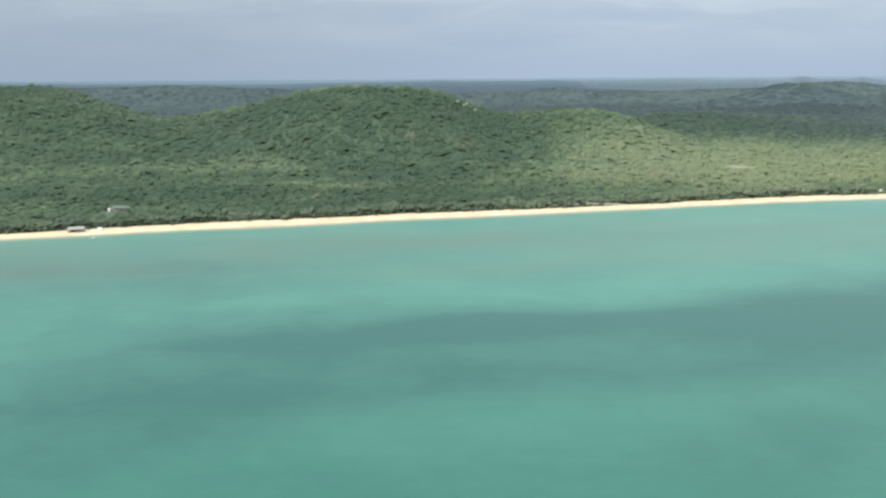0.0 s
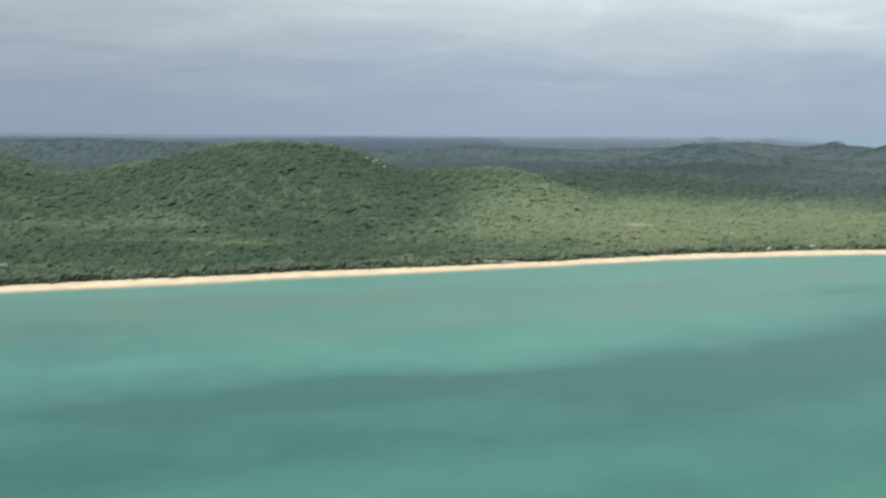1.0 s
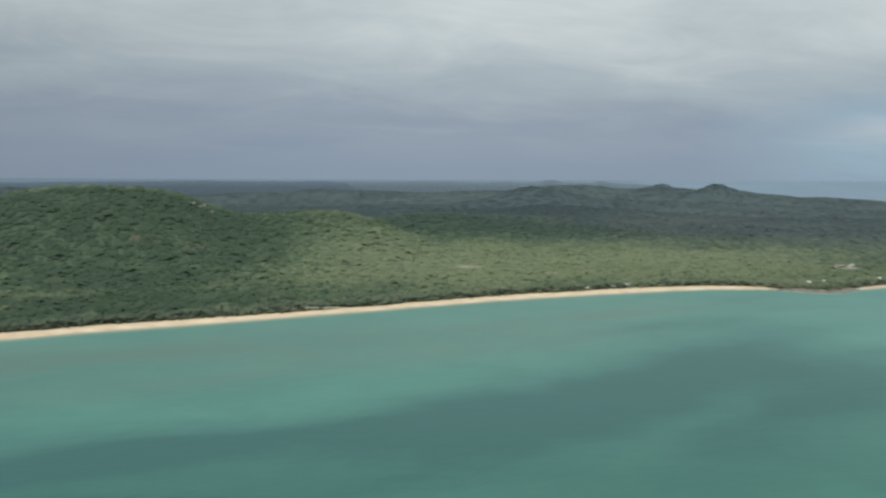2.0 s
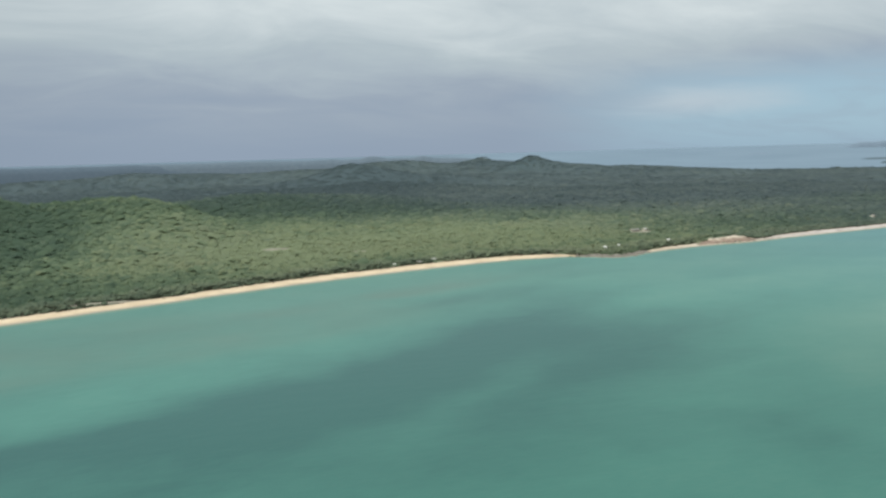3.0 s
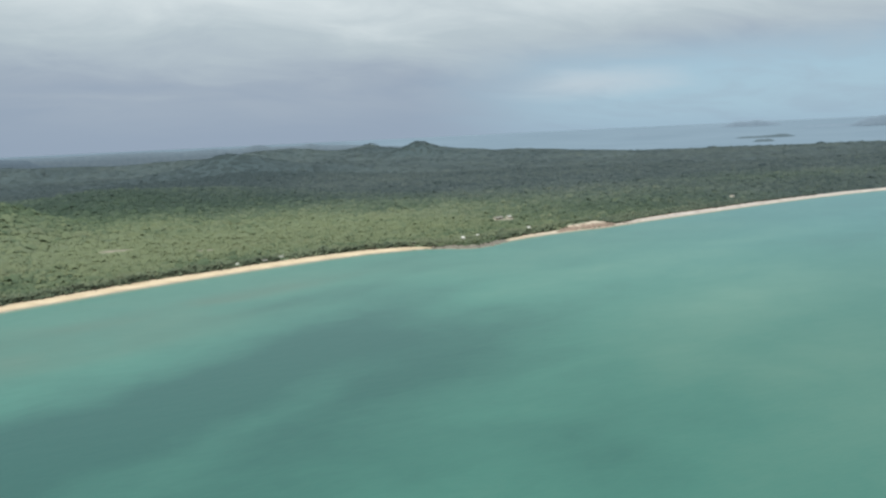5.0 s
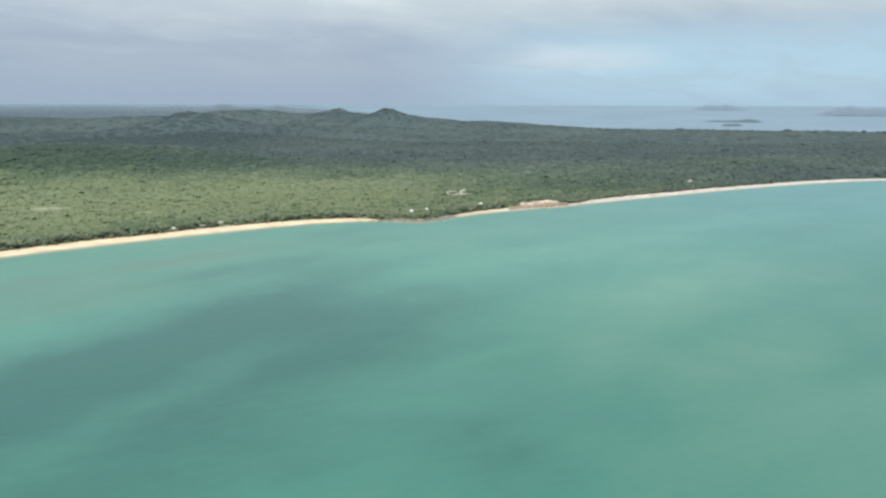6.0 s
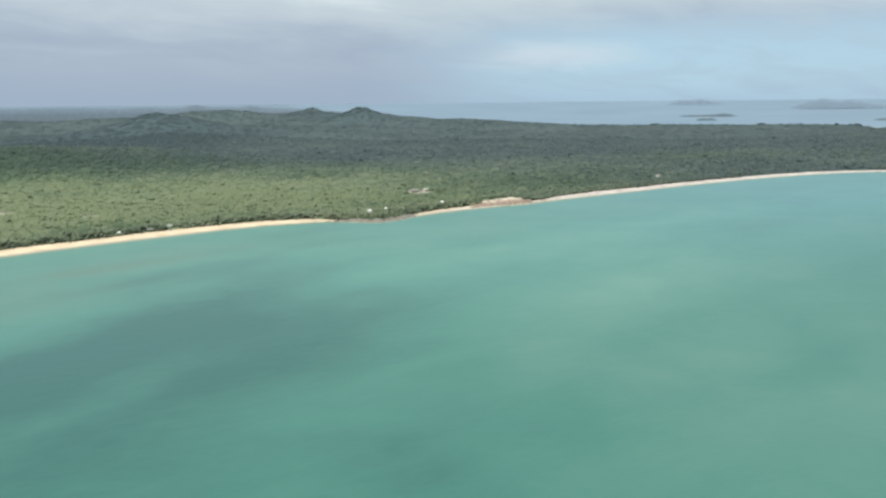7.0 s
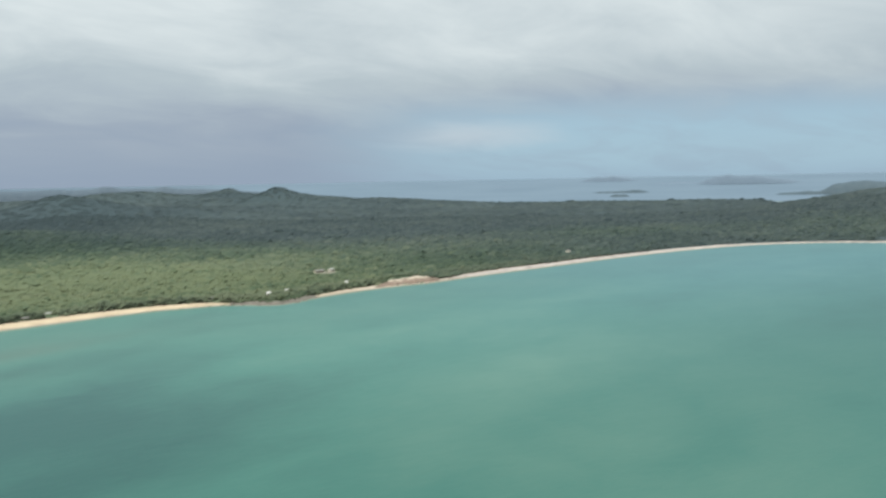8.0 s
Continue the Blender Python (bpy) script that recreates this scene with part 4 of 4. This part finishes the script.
def make_cabin(x, y, length, width, eave, rise, turn, walls, roof, label, name="cabin", veranda=True, foot=0.0):
    house = thing(name, label, "building")
    house.matrix_basis = pose(x, y, float(ground_height(x, y)) + foot, 0, 0, turn)
    bm = bmesh.new()
    box(bm, (0, 0, eave / 2 - 0.4), (length, width, eave + 0.8), 0, 0.03)
    for sgn in (-1, 1):
        g = [bm.verts.new(p) for p in ((sgn * length / 2, -width / 2, eave), (sgn * length / 2, width / 2, eave), (sgn * length / 2, 0, eave + rise))]
        bm.faces.new(g if sgn > 0 else g[::-1])
    part("wall", bm, walls, house)
    bm = bmesh.new()
    gable(bm, length, width, eave, rise)
    part("roof", bm, roof, house)
    bm = bmesh.new()
    box(bm, (length * 0.08, -width / 2 - 0.03, 1.05), (0.95, 0.08, 2.1))
    part("door", bm, TIMBER, house)
    for k in range(max(1, int(length / 4))):
        wx = -length / 2 + (k + 0.5) * length / max(1, int(length / 4))
        if abs(wx - length * 0.08) < 1.2:
            continue
        w = bmesh.new()
        box(w, (wx, -width / 2 - 0.02, 1.5), (1.4, 0.06, 1.1))
        win = part("window", w, WHITE, house)
        w = bmesh.new()
        box(w, (wx, -width / 2 - 0.06, 1.5), (1.2, 0.03, 0.9))
        part("pane", w, DARK, win)
    if veranda:
        bm = bmesh.new()
        box(bm, (0, -width / 2 - 1.3, eave - 0.35), (length, 2.6, 0.10))
        part("veranda_roof", bm, roof, house)
        n = max(2, int(length / 4) + 1)
        for k in range(n):
            bm = bmesh.new()
            tube(bm, (-length / 2 + 0.2 + k * (length - 0.4) / (n - 1), -width / 2 - 2.4, -0.8), (-length / 2 + 0.2 + k * (length - 0.4) / (n - 1), -width / 2 - 2.4, eave - 0.4), 0.07, 0.07)
            part("post", bm, TIMBER, house)
    return house


make_cabin(-306, 803, 14.0, 6.0, 3.2, 1.3, 3, CREAM, GREEN_TIN, "long cream house with a grey-green tin roof among trees", "house", True, 0.6)
make_cabin(762, 885, 3.6, 3.0, 2.3, 0.9, 10, WHITE, WHITE_TIN, "small white cabin above the rocky headland", foot=0.4)
make_cabin(883, 904, 3.0, 2.6, 2.2, 0.8, -12, WHITE, WHITE_TIN, "small white cabin in scrub behind the sand")
make_cabin(790, 893, 3.0, 2.6, 2.2, 0.8, 20, WHITE, WHITE_TIN, "tiny white hut with a white roof in scrub", veranda=False)
make_cabin(700, 901, 3.6, 3.0, 2.4, 0.9, -8, CREAM, TIN, "little cream hut at the end of the beach", veranda=False)
make_cabin(911, 1008, 15.0, 5.0, 2.8, 1.2, 4, CREAM, TIN, "long low building with a grey tin roof in a clearing", "house", foot=0.5)
make_cabin(932, 1010, 6.0, 5.0, 2.8, 1.2, 4, CREAM, PALE_TIN, "short cream building with a pale tin roof in a clearing", "house", foot=0.5)
make_cabin(1377, 961, 6.0, 5.0, 3.2, 1.4, 0, CREAM, TIN, "small weathered house in the woods behind the bay", "house", False, -0.4)


def make_shelter(x, y, length, depth, front, back, turn, roof, label, wall=True):
    s_ = thing("beach_shelter", label, "shelter")
    s_.matrix_basis = pose(x, y, float(ground_height(x, y)), 0, 0, turn)
    bm = bmesh.new()
    pts = [(-length / 2, -depth / 2, front), (length / 2, -depth / 2, front), (length / 2, depth / 2, back), (-length / 2, depth / 2, back)]
    a = [bm.verts.new(p) for p in pts]
    b = [bm.verts.new((p[0], p[1], p[2] + 0.12)) for p in pts]
    for f in (a[::-1], b, *[(a[i], a[(i + 1) % 4], b[(i + 1) % 4], b[i]) for i in range(4)]):
        bm.faces.new(f)
    part("roof", bm, roof, s_)
    n = max(2, int(length / 3.5) + 1)
    for k in range(n):
        px = -length / 2 + 0.3 + k * (length - 0.6) / (n - 1)
        for py, h in ((-depth / 2 + 0.3, front), (depth / 2 - 0.3, back)):
            bm = bmesh.new()
            tube(bm, (px, py, -0.6), (px, py, h), 0.08, 0.08)
            part("post", bm, TIMBER, s_)
    if wall:
        bm = bmesh.new()
        box(bm, (0, depth / 2 - 0.5, back / 2), (length - 0.8, 0.12, back), 0, 0.02)
        part("back_wall", bm, CREAM, s_)
        bm = bmesh.new()
        box(bm, (-length / 2 + 1.2, 0, front * 0.42), (2.0, depth - 1.4, front * 0.84), 0, 0.05)
        part("store_room", bm, CREAM, s_, "cream store room under the roof")
    return s_


make_shelter(-309, 707, 13.5, 5.0, 2.7, 4.2, 12, GREY_TIN, "grey tin-roofed open shelter on the upper sand")
make_shelter(512, 908, 6.5, 4.0, 2.6, 3.3, 4, TIN, "low grey-roofed open shelter behind the beach", False)
make_shelter(536, 919, 5.5, 4.0, 2.5, 3.2, 6, PALE_TIN, "small grey-roofed shelter under the trees", False)


def make_tent(x, y, length, width, height, turn, mat, label):
    t = thing("tent", label, "tent")
    t.matrix_basis = pose(x, y, float(ground_height(x, y)), 0, 0, turn)
    bm = bmesh.new()
    prof = [(-width / 2, -0.2), (-width / 2, height * 0.45), (0, height), (width / 2, height * 0.45), (width / 2, -0.2)]
    rings = [[bm.verts.new((sx * length / 2 * (1.0 if abs(p[0]) > 0.01 else 0.86), p[0], p[1])) for p in prof] for sx in (-1, 1)]
    for k in range(4):
        bm.faces.new((rings[0][k], rings[0][k + 1], rings[1][k + 1], rings[1][k]))
    bm.faces.new(rings[0][::-1])
    bm.faces.new(rings[1])
    bmesh.ops.recalc_face_normals(bm, faces=bm.faces[:])
    part("canopy", bm, mat, t)
    for sx in (-1, 1):
        bm = bmesh.new()
        tube(bm, (sx * length * 0.47, 0, -0.3), (sx * length * 0.47, 0, height + 0.25), 0.05, 0.05)
        part("pole", bm, TIMBER, t)
    bm = bmesh.new()
    box(bm, (length / 2 + 0.01, 0, height * 0.32), (0.05, 1.0, height * 0.7))
    part("flap", bm, TIMBER, t, "dark open doorway flap")
    return t


make_tent(482, 913, 3.0, 2.6, 2.4, 25, CANVAS, "white canvas tent on the upper sand beside trees")
make_tent(466, 911, 6.0, 3.6, 2.2, 5, TAN, "low tan canvas tent on the upper sand")
make_tent(-292, 715, 3.6, 3.0, 2.4, 10, CANVAS, "small white awning tent by the trees")


def make_boat(x, y, length, turn, label):
    """An open dinghy with thwarts and an outboard motor."""
    b = thing("boat", label, "boat")
    b.matrix_basis = pose(x, y, 0.0, 0, 0, turn)
    bm = bmesh.new()
    n = 9
    rows = []
    for k in range(n):
        u = k / (n - 1)
        half = 0.95 * (1 - max(0, u - 0.45) ** 2 * 3.1)
        sheer = 0.62 + 0.30 * u ** 2
        px = (u - 0.5) * length
        rows.append([bm.verts.new((px, sy * half * hw, z)) for sy, hw, z in ((-1, 1.0, sheer), (-1, 0.72, -0.10), (1, 0.0, -0.28 + 0.3 * u ** 4), (1, 0.72, -0.10), (1, 1.0, sheer))])
    for p, q in zip(rows, rows[1:]):
        for i in range(4):
            bm.faces.new((p[i], p[i + 1], q[i + 1], q[i]))
    bm.faces.new(rows[0])
    bm.faces.new(rows[-1][::-1])
    bmesh.ops.solidify(bm, geom=bm.faces[:], thickness=0.06)
    bmesh.ops.recalc_face_normals(bm, faces=bm.faces[:])
    part("hull", bm, WHITE, b)
    for u in (-0.25, 0.08):
        bm = bmesh.new()
        box(bm, (u * length, 0, 0.42), (0.32, 1.6, 0.05))
        part("thwart", bm, TIMBER, b)
    bm = bmesh.new()
    box(bm, (0.02 * length, 0, 0.95), (0.6, 0.7, 0.9), 0, 0.06)
    part("console", bm, WHITE, b)
    bm = bmesh.new()
    box(bm, (-length / 2 - 0.2, 0, 0.75), (0.4, 0.4, 0.55), 0, 0.06)
    tube(bm, (-length / 2 - 0.2, 0, 0.5), (-length / 2 - 0.2, 0, -0.5), 0.09, 0.07)
    part("outboard_motor", bm, RUBBER, b)
    return b


make_boat(-287, 687, 5.2, 35, "white open dinghy moored just off the beach")


def make_tank(x, y, radius, height, label):
    """A round rainwater tank with a low conical lid and a tap pipe."""
    t = thing("water_tank", label, "tank")
    t.matrix_basis = pose(x, y, float(ground_height(x, y)) + 0.6, 0, 0, 20)
    bm = bmesh.new()
    tube(bm, (0, 0, -0.9), (0, 0, height), radius, radius, 20)
    part("drum", bm, WHITE, t)
    for k in range(4):
        bm = bmesh.new()
        tube(bm, (0, 0, 0.3 + k * height / 4), (0, 0, 0.38 + k * height / 4), radius + 0.03, radius + 0.03, 20)
        part("hoop", bm, TIN, t, "grey steel hoop")
    bm = bmesh.new()
    tube(bm, (0, 0, height), (0, 0, height + 0.4), radius + 0.06, 0.2, 20)
    part("lid", bm, WHITE, t)
    bm = bmesh.new()
    tube(bm, (0, -radius, 0.3), (0, -radius - 0.35, 0.3), 0.05, 0.05)
    part("tap", bm, TIN, t, "grey metal tap pipe")
    return t


make_tank(-315.5, 799, 1.5, 2.6, "round white rainwater tank at the end of a house")

# ------------------------------------------------------------------ driftwood along the upper sand
DRIFT = paint("driftwood", (0.25, 0.205, 0.16), 0.9, 0.4, 1.2)


def make_log(seed):
    """A tapered, slightly bent log with a broken limb."""
    r = random.Random(seed)
    bm = bmesh.new()
    at, rad_ = Vector((-1.6, 0, 0.14)), 0.24
    for k in range(4):
        to = at + Vector((0.8, r.uniform(-0.16, 0.16), r.uniform(-0.03, 0.06)))
        tube(bm, at, to, rad_, rad_ * 0.84, 7)
        if k == 2:
            tube(bm, at, at + Vector((0.5, r.choice((-0.7, 0.7)), 0.45)), rad_ * 0.5, 0.04, 5)
        at, rad_ = to, rad_ * 0.84
    me = bpy.data.meshes.new("driftwood_log")
    bm.to_mesh(me)
    bm.free()
    me.materials.append(DRIFT)
    return me


LOGS = [make_log(300 + k) for k in range(5)]
r = random.Random(14)
for k in range(90):
    lx = r.uniform(-380, 690) if k < 68 else r.uniform(1040, 1500)
    j = int(np.argmin(np.abs(line[:, 0] - lx)))
    back_by = float(wide[j]) * r.uniform(0.72, 1.02)
    p = line[j] + nrm[j] * back_by
    big = r.uniform(0.7, 1.9)
    ob = new("driftwood_log", LOGS[k % 5])
    ob.matrix_basis = pose(p[0], p[1], 3.2 * (1 - math.exp(-back_by / 14.0)) + 0.04, 0, 0, r.gauss(10, 35)) @ Matrix.Scale(big, 4)
    tagged(ob, "grey-brown driftwood log stranded on the upper sand", "driftwood", "driftwood logs on the sand")
